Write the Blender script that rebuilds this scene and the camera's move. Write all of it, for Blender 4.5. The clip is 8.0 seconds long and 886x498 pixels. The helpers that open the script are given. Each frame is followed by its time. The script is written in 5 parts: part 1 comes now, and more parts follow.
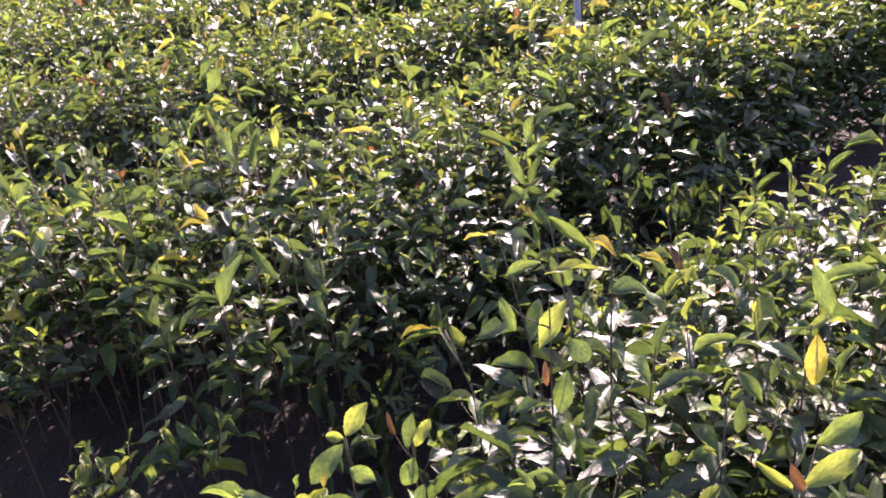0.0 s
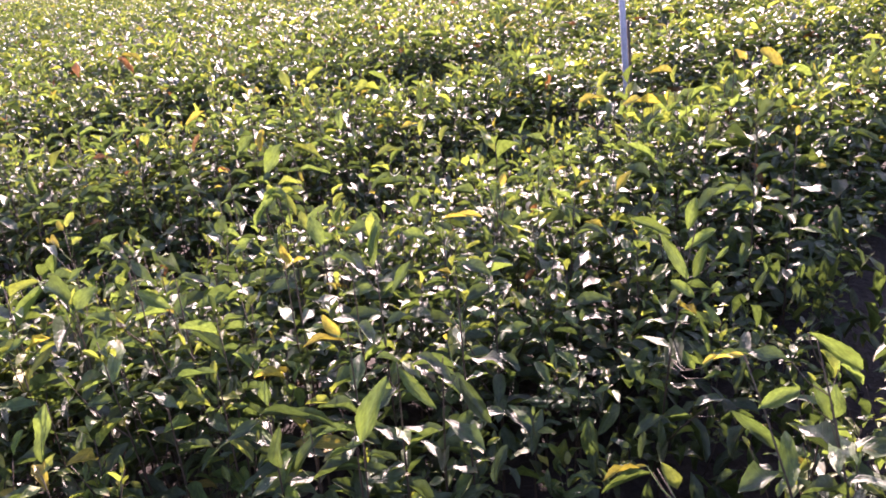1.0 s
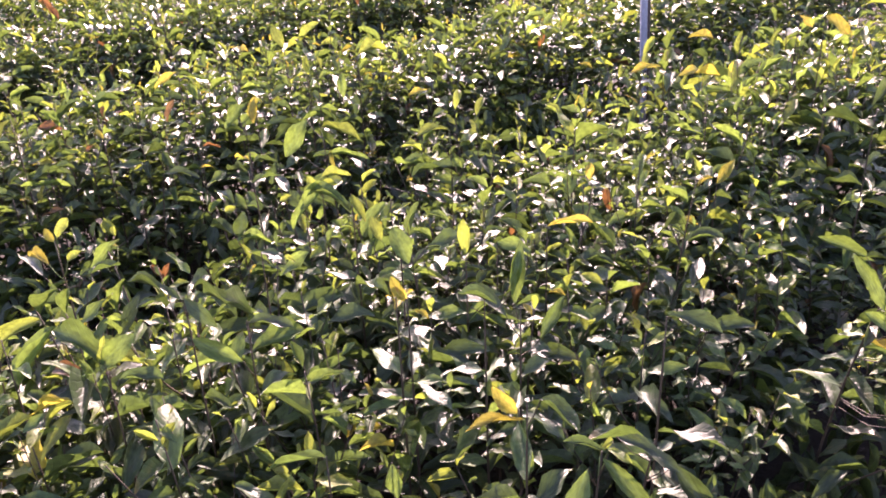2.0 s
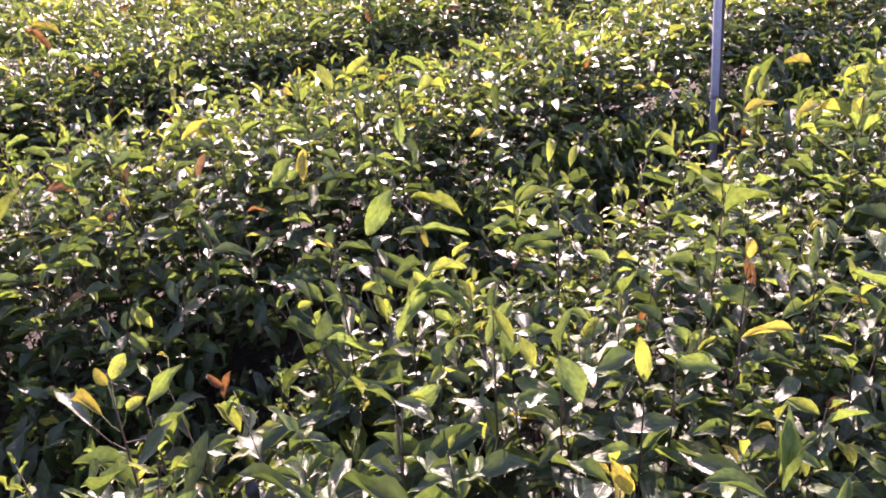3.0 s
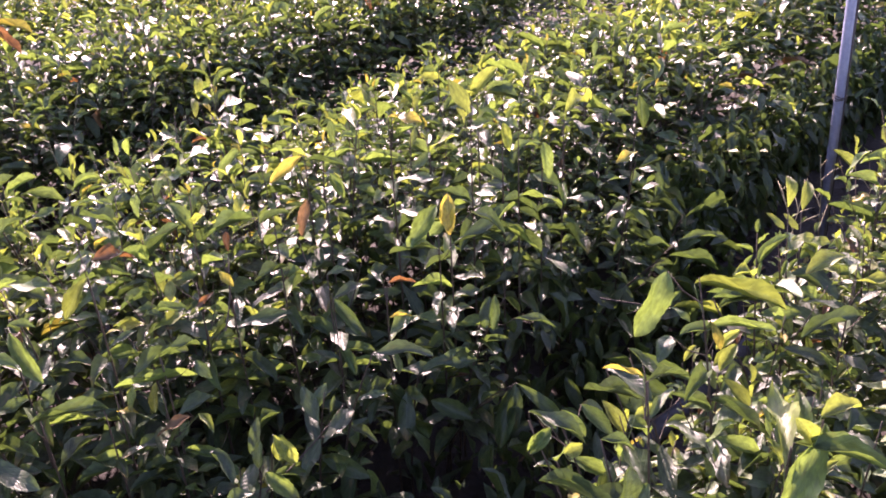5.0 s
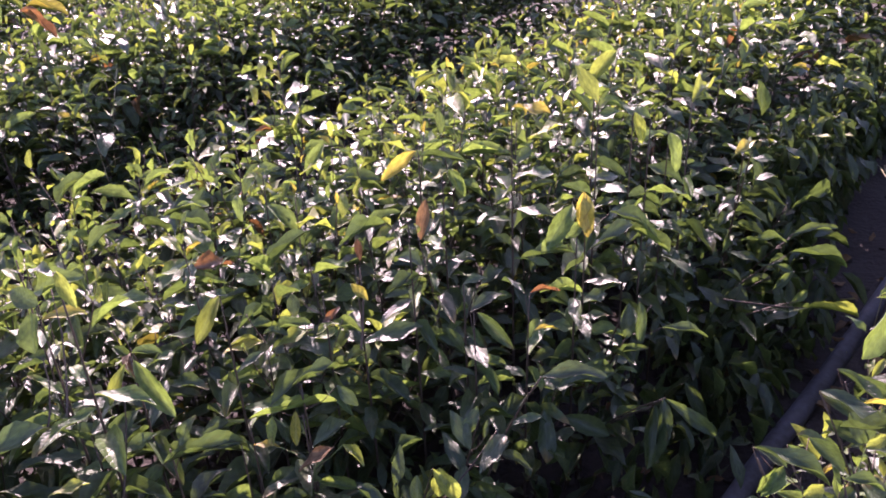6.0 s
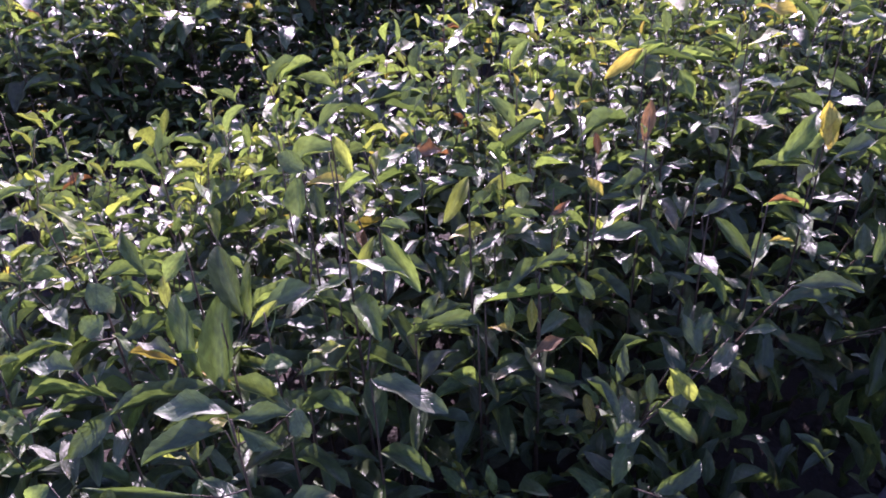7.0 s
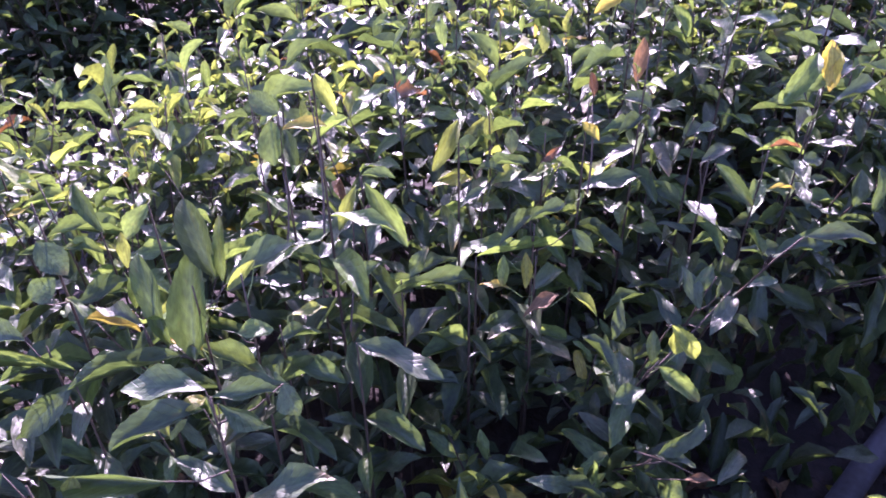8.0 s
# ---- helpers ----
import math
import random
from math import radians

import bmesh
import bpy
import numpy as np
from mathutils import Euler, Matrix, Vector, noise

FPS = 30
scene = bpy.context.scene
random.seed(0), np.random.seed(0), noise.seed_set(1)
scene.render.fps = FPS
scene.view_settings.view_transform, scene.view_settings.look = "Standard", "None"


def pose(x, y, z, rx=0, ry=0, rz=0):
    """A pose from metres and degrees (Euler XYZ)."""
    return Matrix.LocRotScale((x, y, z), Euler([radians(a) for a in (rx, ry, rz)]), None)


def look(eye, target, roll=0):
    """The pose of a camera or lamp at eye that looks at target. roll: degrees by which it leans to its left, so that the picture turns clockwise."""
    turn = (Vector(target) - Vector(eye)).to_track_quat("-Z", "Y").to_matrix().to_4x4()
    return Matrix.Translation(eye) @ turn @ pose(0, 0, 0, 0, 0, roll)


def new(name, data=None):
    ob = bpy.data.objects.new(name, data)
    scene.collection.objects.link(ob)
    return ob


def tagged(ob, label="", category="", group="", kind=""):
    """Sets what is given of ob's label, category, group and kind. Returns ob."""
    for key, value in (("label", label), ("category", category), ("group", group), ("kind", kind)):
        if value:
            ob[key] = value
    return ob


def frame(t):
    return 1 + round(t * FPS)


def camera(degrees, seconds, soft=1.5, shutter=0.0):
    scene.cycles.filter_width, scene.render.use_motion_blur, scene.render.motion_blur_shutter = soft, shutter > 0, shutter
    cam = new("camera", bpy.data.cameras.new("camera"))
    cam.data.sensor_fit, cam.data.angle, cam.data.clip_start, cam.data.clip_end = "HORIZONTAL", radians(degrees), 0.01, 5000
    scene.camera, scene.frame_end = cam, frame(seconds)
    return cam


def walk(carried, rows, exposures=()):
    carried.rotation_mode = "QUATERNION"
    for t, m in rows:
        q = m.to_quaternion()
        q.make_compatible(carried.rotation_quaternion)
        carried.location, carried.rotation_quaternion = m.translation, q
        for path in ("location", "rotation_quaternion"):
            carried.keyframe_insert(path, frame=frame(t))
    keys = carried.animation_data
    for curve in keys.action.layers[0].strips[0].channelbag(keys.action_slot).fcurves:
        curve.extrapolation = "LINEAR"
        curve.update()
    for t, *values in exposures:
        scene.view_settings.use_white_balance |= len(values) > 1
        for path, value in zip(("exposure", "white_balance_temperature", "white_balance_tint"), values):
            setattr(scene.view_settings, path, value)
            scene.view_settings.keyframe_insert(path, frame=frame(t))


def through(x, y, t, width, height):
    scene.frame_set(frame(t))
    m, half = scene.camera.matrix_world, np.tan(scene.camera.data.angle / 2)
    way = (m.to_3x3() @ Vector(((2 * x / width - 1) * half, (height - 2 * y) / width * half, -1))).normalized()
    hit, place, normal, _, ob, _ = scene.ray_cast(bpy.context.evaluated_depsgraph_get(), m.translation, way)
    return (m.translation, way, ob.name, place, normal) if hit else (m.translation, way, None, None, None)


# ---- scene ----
cam = camera(57.4, 8.0, soft=1.8)
PATH = [
    (0, (0.579, 0.56, 1.149), (0.094, 2.303, 0.295), -5.4),
    (0.5, (0.372, 0.569, 1.145), (-0.03, 2.357, 0.343), -3.9),
    (1, (0.175, 0.746, 1.151), (-0.211, 2.569, 0.425), -5.3),
    (1.5, (-0.022, 0.907, 1.125), (-0.24, 2.719, 0.306), -3.8),
    (2, (-0.249, 1.057, 1.159), (-0.392, 2.858, 0.3), -2.7),
    (2.2, (-0.322, 1.13, 1.165), (-0.45, 2.933, 0.307), -3.2),
    (3.3, (-0.602, 1.483, 1.206), (-0.661, 3.287, 0.344), -3.3),
    (3.5, (-0.662, 1.521, 1.214), (-0.663, 3.324, 0.349), -2.1),
    (4, (-0.798, 1.62, 1.207), (-0.681, 3.417, 0.337), -0.7),
    (4.5, (-0.906, 1.707, 1.2), (-0.839, 3.482, 0.282), -1.1),
    (4.7, (-0.966, 1.786, 1.185), (-0.891, 3.568, 0.28), -2.2),
    (5.8, (-1.195, 2.048, 1.179), (-1.044, 3.792, 0.213), -3.2),
    (6, (-1.275, 2.056, 1.173), (-1.126, 3.801, 0.207), -3.2),
    (6.5, (-1.425, 2.058, 1.153), (-1.474, 3.768, 0.116), -4.9),
    (7, (-1.474, 2.054, 1.129), (-1.579, 3.716, 0.021), -3.2),
    (7.5, (-1.499, 2.054, 1.102), (-1.535, 3.664, -0.084), -1.8),
    (8, (-1.526, 2.131, 1.092), (-1.509, 3.709, -0.136), -1.1),
]
EXPOSURES = [(0.0, 2.5, 6550, 46), (2.0, 2.65, 6850, 48), (4.7, 2.62, 6750, 51), (6.0, 2.4, 6300, 56), (6.5, 2.13, 6000, 52), (7.0, 2.23, 5650, 59), (8.0, 2.88, 5500, 68)]
walk(cam, [(t, look(eye, target, roll)) for t, eye, target, roll in PATH], EXPOSURES)


# ---- light ----
SUN_AZIMUTH = 4.0     # degrees to the left of +y, towards the sun
SUN_HEIGHT = 27.0
world = bpy.data.worlds.new("sky")
world.use_nodes = True
scene.world = world
sky = world.node_tree.nodes.new("ShaderNodeTexSky")
sky.sky_type, sky.sun_disc = "NISHITA", False
sky.sun_elevation, sky.sun_rotation = radians(SUN_HEIGHT), radians(-SUN_AZIMUTH)
background = world.node_tree.nodes["Background"]
background.inputs["Strength"].default_value = 0.102
world.node_tree.links.new(sky.outputs["Color"], background.inputs["Color"])
sun = new("sun", bpy.data.lights.new("sun", "SUN"))
sun.data.energy, sun.data.angle, sun.data.color = 4.25, radians(0.5), (1.0, 0.91, 0.78)
sun.matrix_world = look((0, 0, 0), (math.sin(radians(SUN_AZIMUTH)) * math.cos(radians(SUN_HEIGHT)),
                                    -math.cos(radians(SUN_AZIMUTH)) * math.cos(radians(SUN_HEIGHT)), -math.sin(radians(SUN_HEIGHT))))


# ---- materials ----
def material(name):
    mat = bpy.data.materials.new(name)
    mat.use_nodes = True
    return mat, mat.node_tree.nodes, mat.node_tree.links, mat.node_tree.nodes["Principled BSDF"]


def ramp(nodes, stops):
    node = nodes.new("ShaderNodeValToRGB")
    while len(node.color_ramp.elements) < len(stops):
        node.color_ramp.elements.new(0.5)
    for element, (at, colour) in zip(node.color_ramp.elements, stops):
        element.position, element.color = at, (*colour, 1)
    return node


def noise_node(nodes, links, scale, detail=4.0, coord=None):
    node = nodes.new("ShaderNodeTexNoise")
    node.inputs["Scale"].default_value, node.inputs["Detail"].default_value = scale, detail
    if coord is not None:
        links.new(coord, node.inputs["Vector"])
    return node


def math_node(nodes, links, kind, a, b):
    node = nodes.new("ShaderNodeMath")
    node.operation = kind
    for n, value in enumerate((a, b)):
        if isinstance(value, (int, float)):
            node.inputs[n].default_value = value
        else:
            links.new(value, node.inputs[n])
    return node.outputs[0]


def leaf_material(name, colours, through_colour, through, rough, blotch=(0.2, 0.13, 0.04), blotched=0.1, gloss=0.42):
    """Waxy leaf: a colour per leaf, a paler midrib and margin, blotches, fine relief, light let through."""
    mat, nodes, links, shader = material(name)
    own, piece = nodes.new("ShaderNodeObjectInfo"), nodes.new("ShaderNodeNewGeometry")
    pick = math_node(nodes, links, "FRACT", math_node(nodes, links, "ADD", own.outputs["Random"], piece.outputs["Random Per Island"]), 0)
    tone = ramp(nodes, [(n / (len(colours) - 1), c) for n, c in enumerate(colours)])
    links.new(pick, tone.inputs[0])
    coord = nodes.new("ShaderNodeTexCoord").outputs["UV"]
    split = nodes.new("ShaderNodeSeparateXYZ")
    links.new(coord, split.inputs[0])
    # the midrib runs along u at v = 0.5; side veins leave it at a slant
    off = math_node(nodes, links, "ABSOLUTE", math_node(nodes, links, "SUBTRACT", split.outputs["Y"], 0.5), 0)
    rib = nodes.new("ShaderNodeMapRange")
    for key, value in (("From Min", 0.0), ("From Max", 0.04), ("To Min", 0.4), ("To Max", 0.0)):
        rib.inputs[key].default_value = value
    links.new(off, rib.inputs[0])
    vein = math_node(nodes, links, "SINE", math_node(nodes, links, "MULTIPLY", math_node(nodes, links, "SUBTRACT", split.outputs["X"], math_node(nodes, links, "MULTIPLY", off, 0.55)), 52.0), 0)
    vein = math_node(nodes, links, "POWER", math_node(nodes, links, "MAXIMUM", vein, 0), 8.0)
    place = nodes.new("ShaderNodeCombineXYZ")
    links.new(split.outputs["X"], place.inputs[0])
    links.new(split.outputs["Y"], place.inputs[1])
    links.new(math_node(nodes, links, "MULTIPLY", pick, 37.0), place.inputs[2])
    spots = noise_node(nodes, links, 3.2, 5.0, place.outputs[0])
    grain = noise_node(nodes, links, 9.0, 5.0, place.outputs[0])
    mixed = nodes.new("ShaderNodeMix")
    mixed.data_type = "RGBA"
    links.new(math_node(nodes, links, "ADD", rib.outputs[0], math_node(nodes, links, "MULTIPLY", vein, 0.06)), mixed.inputs["Factor"])
    links.new(tone.outputs[0], mixed.inputs["A"])
    mixed.inputs["B"].default_value = (*[min(1, 1.7 * c + 0.04) for c in colours[len(colours) // 2]], 1)
    patch = ramp(nodes, [(0.62, (0, 0, 0)), (0.74, (1, 1, 1))])
    links.new(spots.outputs[0], patch.inputs[0])
    worn = nodes.new("ShaderNodeMix")
    worn.data_type = "RGBA"
    # some leaves are scorched at the tip
    scorch = nodes.new("ShaderNodeMapRange")
    for key, value in (("From Min", 0.74), ("From Max", 0.96), ("To Min", 0.0), ("To Max", 0.8)):
        scorch.inputs[key].default_value = value
    links.new(math_node(nodes, links, "ADD", split.outputs["X"], math_node(nodes, links, "MULTIPLY", math_node(nodes, links, "SUBTRACT", spots.outputs[0], 0.5), 0.5)), scorch.inputs[0])
    burnt = math_node(nodes, links, "MULTIPLY", scorch.outputs[0], math_node(nodes, links, "GREATER_THAN", math_node(nodes, links, "FRACT", math_node(nodes, links, "MULTIPLY", pick, 7.3), 0), 0.82))
    links.new(math_node(nodes, links, "MAXIMUM", math_node(nodes, links, "MULTIPLY", patch.outputs[0], blotched * 4), burnt), worn.inputs["Factor"])
    links.new(mixed.outputs["Result"], worn.inputs["A"])
    worn.inputs["B"].default_value = (*blotch, 1)
    shade = nodes.new("ShaderNodeMix")
    shade.data_type, shade.blend_type = "RGBA", "MULTIPLY"
    shade.inputs["Factor"].default_value = 0.6
    dapple = ramp(nodes, [(0.32, (0.45, 0.45, 0.45)), (0.68, (1.35, 1.35, 1.35))])
    links.new(grain.outputs[0], dapple.inputs[0])
    links.new(worn.outputs["Result"], shade.inputs["A"])
    links.new(dapple.outputs[0], shade.inputs["B"])
    links.new(shade.outputs["Result"], shader.inputs["Base Color"])
    dust = nodes.new("ShaderNodeMapRange")
    for key, value in (("From Min", 0.3), ("From Max", 0.7), ("To Min", rough - 0.08), ("To Max", rough + 0.14)):
        dust.inputs[key].default_value = value
    links.new(spots.outputs[0], dust.inputs[0])
    links.new(dust.outputs[0], shader.inputs["Roughness"])
    shader.inputs["Specular IOR Level"].default_value = gloss
    bump = nodes.new("ShaderNodeBump")
    bump.inputs["Strength"].default_value, bump.inputs["Distance"].default_value = 0.6, 0.005
    links.new(math_node(nodes, links, "ADD", math_node(nodes, links, "MULTIPLY", spots.outputs[0], 1.2), math_node(nodes, links, "MULTIPLY", vein, -0.12)), bump.inputs["Height"])
    links.new(bump.outputs[0], shader.inputs["Normal"])
    thin = nodes.new("ShaderNodeBsdfTranslucent")
    glow = nodes.new("ShaderNodeMix")
    glow.data_type, glow.blend_type = "RGBA", "MULTIPLY"
    glow.inputs["Factor"].default_value = 0.7
    glow.inputs["A"].default_value = (*through_colour, 1)
    links.new(dapple.outputs[0], glow.inputs["B"])
    lines = math_node(nodes, links, "SUBTRACT", 1.0, math_node(nodes, links, "ADD", rib.outputs[0], math_node(nodes, links, "MULTIPLY", vein, 0.14)))
    veined = nodes.new("ShaderNodeMix")
    veined.data_type, veined.blend_type = "RGBA", "MULTIPLY"
    veined.inputs["Factor"].default_value = 1.0
    links.new(glow.outputs["Result"], veined.inputs["A"])
    # thick leaves let less light through than thin ones
    thickness = nodes.new("ShaderNodeMapRange")
    thickness.inputs["To Min"].default_value, thickness.inputs["To Max"].default_value = 0.4, 1.1
    links.new(math_node(nodes, links, "FRACT", math_node(nodes, links, "MULTIPLY", pick, 5.7), 0), thickness.inputs[0])
    links.new(math_node(nodes, links, "MULTIPLY", lines, thickness.outputs[0]), veined.inputs["B"])
    links.new(veined.outputs["Result"], thin.inputs["Color"])
    both = nodes.new("ShaderNodeMixShader")
    both.inputs[0].default_value = through
    links.new(shader.outputs[0], both.inputs[1])
    links.new(thin.outputs[0], both.inputs[2])
    links.new(both.outputs[0], nodes["Material Output"].inputs["Surface"])
    return mat


LEAF = {
    "mature": leaf_material("mature_leaf", [(0.026, 0.045, 0.017), (0.034, 0.058, 0.022), (0.046, 0.073, 0.026), (0.045, 0.05, 0.026)], (0.16, 0.25, 0.045), 0.22, 0.43),
    "green": leaf_material("green_leaf", [(0.05, 0.09, 0.024), (0.066, 0.112, 0.03), (0.088, 0.13, 0.036)], (0.26, 0.375, 0.06), 0.3, 0.46),
    "young": leaf_material("young_leaf", [(0.11, 0.15, 0.03), (0.14, 0.172, 0.034), (0.165, 0.17, 0.044)], (0.39, 0.47, 0.06), 0.36, 0.5, blotched=0.03),
    "yellow": leaf_material("yellow_leaf", [(0.22, 0.23, 0.03), (0.3, 0.27, 0.045), (0.27, 0.19, 0.045)], (0.5, 0.42, 0.05), 0.38, 0.42, (0.24, 0.1, 0.03), 0.22),
    "red": leaf_material("red_leaf", [(0.1, 0.045, 0.02), (0.14, 0.075, 0.028), (0.09, 0.05, 0.026)], (0.4, 0.18, 0.05), 0.22, 0.42, (0.1, 0.05, 0.025), 0.25),
    "dry": leaf_material("dry_leaf", [(0.12, 0.07, 0.035), (0.18, 0.11, 0.05), (0.09, 0.055, 0.03)], (0.4, 0.22, 0.08), 0.2, 0.7, (0.05, 0.03, 0.015), 0.3, 0.2),
}


def rough_material(name, dark, light, scale, rough, bump_by, metal=0.0):
    """A matt surface with a coarse and a fine change of tone and a fine relief."""
    mat, nodes, links, shader = material(name)
    coord = nodes.new("ShaderNodeTexCoord").outputs["Object"]
    coarse, fine = noise_node(nodes, links, scale, 6.0, coord), noise_node(nodes, links, scale * 9, 5.0, coord)
    both = math_node(nodes, links, "ADD", math_node(nodes, links, "MULTIPLY", coarse.outputs[0], 0.6), math_node(nodes, links, "MULTIPLY", fine.outputs[0], 0.4))
    tone = ramp(nodes, [(0.36, dark), (0.64, light)])
    links.new(both, tone.inputs[0])
    links.new(tone.outputs[0], shader.inputs["Base Color"])
    shader.inputs["Roughness"].default_value, shader.inputs["Metallic"].default_value = rough, metal
    bump = nodes.new("ShaderNodeBump")
    bump.inputs["Strength"].default_value, bump.inputs["Distance"].default_value = 0.8, bump_by
    links.new(fine.outputs[0], bump.inputs["Height"])
    links.new(bump.outputs[0], shader.inputs["Normal"])
    return mat


SOIL = rough_material("soil", (0.011, 0.007, 0.005), (0.028, 0.017, 0.012), 7.0, 0.95, 0.012)
STEM = rough_material("stem_bark", (0.026, 0.016, 0.009), (0.075, 0.045, 0.025), 60.0, 0.7, 0.001)
GREEN_STEM = rough_material("green_stem", (0.07, 0.11, 0.025), (0.16, 0.2, 0.05), 60.0, 0.5, 0.0005)
PAINT = rough_material("grey_blue_paint", (0.2, 0.22, 0.3), (0.32, 0.34, 0.44), 9.0, 0.5, 0.0006)
WOOD = rough_material("dark_wood", (0.03, 0.022, 0.018), (0.08, 0.06, 0.05), 22.0, 0.85, 0.003)
# the deep shade of the path is put into the pipe's dark tones
PIPE = rough_material("blue_pipe", (0.022, 0.02, 0.02), (0.066, 0.064, 0.074), 9.0, 0.85, 0.0006)
STRAW = rough_material("straw", (0.25, 0.2, 0.1), (0.45, 0.38, 0.22), 40.0, 0.7, 0.0005)

# ---- plan: straight beds side by side, narrow paths between them ----
ROW_TURN = 42.0
ALONG = Vector((math.cos(radians(ROW_TURN)), math.sin(radians(ROW_TURN)), 0))
ACROSS = Vector((-math.sin(radians(ROW_TURN)), math.cos(radians(ROW_TURN)), 0))
FIRST_PATH, BED_PITCH = 1.15, 1.57     # the middle of one path, from bed to bed
HALF_BED = 0.56
BED_END = 0.0                          # the beds begin here; the cross path lies before them


def spot(s, n, z=0.0):
    return ALONG * s + ACROSS * n + Vector((0, 0, z))


def drift(path_no, s):
    """How far a path has moved across by s: the paths are not quite parallel."""
    if path_no == 0:
        return 0.3 * max(0.0, min(s, 3.4) - 1.9)
    return 0.03 * (max(0.0, min(s, 3.4)) - 1.15) if path_no == 1 else 0.0


def across_bed(bed, across, s):
    """Where a line at some distance across from the middle of a bed lies."""
    near, far = drift(max(bed, 0), s) * (2 if bed == 1 else 1), drift(bed + 1, s)
    if bed < 0:
        near = far = 0.17 * max(0.0, min(1.0, (s - 1.1) / 0.25)) - 0.1 + 0.13 * (max(0.0, min(s, 3.4)) - 1.2)
    share = 0.5 + across / HALF_BED / 2
    return FIRST_PATH + (bed + 0.5) * BED_PITCH + across + near + (far - near) * share


def rise(s, n):
    """Height of the earth: low ridges under the beds, trodden paths between them."""
    to_next = (n - FIRST_PATH) / BED_PITCH
    first, second = drift(0, s), drift(1, s)
    n_bed = n - (first if to_next < 0 else first + (second - first) * to_next if to_next < 1 else second * max(0.0, 2 - to_next))
    from_path = abs((n_bed - FIRST_PATH + BED_PITCH / 2) % BED_PITCH - BED_PITCH / 2)
    ridge = 0.05 * max(0.0, min(1.0, (from_path - 0.16) / 0.2))
    inside = max(0.0, min(1.0, (s - BED_END + 0.1) / 0.2)) * max(0.0, min(1.0, (40 - abs(n)) / 5))
    rough = 0.022 * noise.noise((s * 4, n * 4, 0)) + 0.012 * noise.noise((s * 13, n * 13, 3))
    return ridge * inside + rough * max(0.0, min(1.0, (12 - abs(s)) / 4)) * max(0.0, min(1.0, (12 - abs(n)) / 4)) - 0.05


# ---- mesh helpers ----
def mesh_of(name, verts, tris, materials, slots=None, uvs=None, smooth=True):
    """A mesh from arrays of corners and triangles."""
    verts, tris = np.asarray(verts, np.float32), np.asarray(tris, np.int32)
    me = bpy.data.meshes.new(name)
    me.vertices.add(len(verts))
    me.vertices.foreach_set("co", verts.ravel())
    me.loops.add(tris.size)
    me.loops.foreach_set("vertex_index", tris.ravel())
    me.polygons.add(len(tris))
    me.polygons.foreach_set("loop_start", np.arange(0, tris.size, 3, dtype=np.int32))
    me.update(calc_edges=True)
    for mat in materials:
        me.materials.append(mat)
    if slots is not None:
        me.polygons.foreach_set("material_index", np.asarray(slots, np.int32))
    if uvs is not None:
        me.uv_layers.new(name="UVMap").data.foreach_set("uv", np.asarray(uvs, np.float32)[tris.ravel()].ravel())
    me.polygons.foreach_set("use_smooth", np.full(len(tris), smooth))
    return me


def part_of(name, me, parent=None, m=None, label=""):
    ob = new(name, me)
    ob.parent = parent
    if m is not None:
        ob.matrix_basis = m
    return tagged(ob, label)


def part(name, bm, mat, parent=None, label=""):
    me = bpy.data.meshes.new(name)
    bm.to_mesh(me)
    bm.free()
    me.materials.append(mat)
    me.polygons.foreach_set("use_smooth", np.full(len(me.polygons), True))
    return part_of(name, me, parent, None, label)


def leaf_shape(steps, fold, arch, wave, tip, twist, teeth, seed, sides=(-1, 0, 1)):
    """A blade one long along +x, on its upper side +z: corners, triangles and surface coordinates.
    fold: the sides' lift from the midrib; arch: how far it bends down; tip: how far out the widest part lies."""
    rng = random.Random(seed)
    phase = rng.uniform(0, 6.3)
    verts, uvs, tris = [], [], []
    turn, x, z, before = arch * 0.35, 0.0, 0.0, 0.0
    wide = len(sides)
    for n in range(steps + 1):
        # the stations lie closer together towards both ends
        u = 0.45 * n / steps + 0.55 * (0.5 - 0.5 * math.cos(math.pi * n / steps))
        turn -= arch * 1.5 * (u - before) * (0.4 + 1.2 * before)
        x += math.cos(turn) * (u - before)
        z += math.sin(turn) * (u - before)
        before = u
        if n in (0, steps):
            verts.append((x, 0.0, z))
            uvs.append((u, 0.5))
            continue
        half = 0.5 * math.sin(math.pi * u ** tip) ** 0.82 * (1 + teeth * (1 if n % 2 else -1))
        lean = twist * u
        for side in sides:
            y = side * half
            lift = half * fold * abs(side) ** 1.6 + wave * half * abs(side) * math.sin(phase + 8 * u + side)
            out, up = y * math.cos(lean) - lift * math.sin(lean), 0.42 * (lift * math.cos(lean) + y * math.sin(lean))
            verts.append((x - up * math.sin(turn), out, z + up * math.cos(turn)))
            uvs.append((u, 0.5 + side * half))
    for n in range(steps - 2):
        for k in range(wide - 1):
            c = 1 + wide * n + k
            tris += [(c, c + wide, c + wide + 1), (c, c + wide + 1, c + 1)]
    last = len(verts) - 1
    for k in range(wide - 1):
        tris += [(0, 1 + k, 2 + k), (last - wide + k, last, last - wide + k + 1)]
    return np.array(verts), np.array(tris), np.array(uvs)


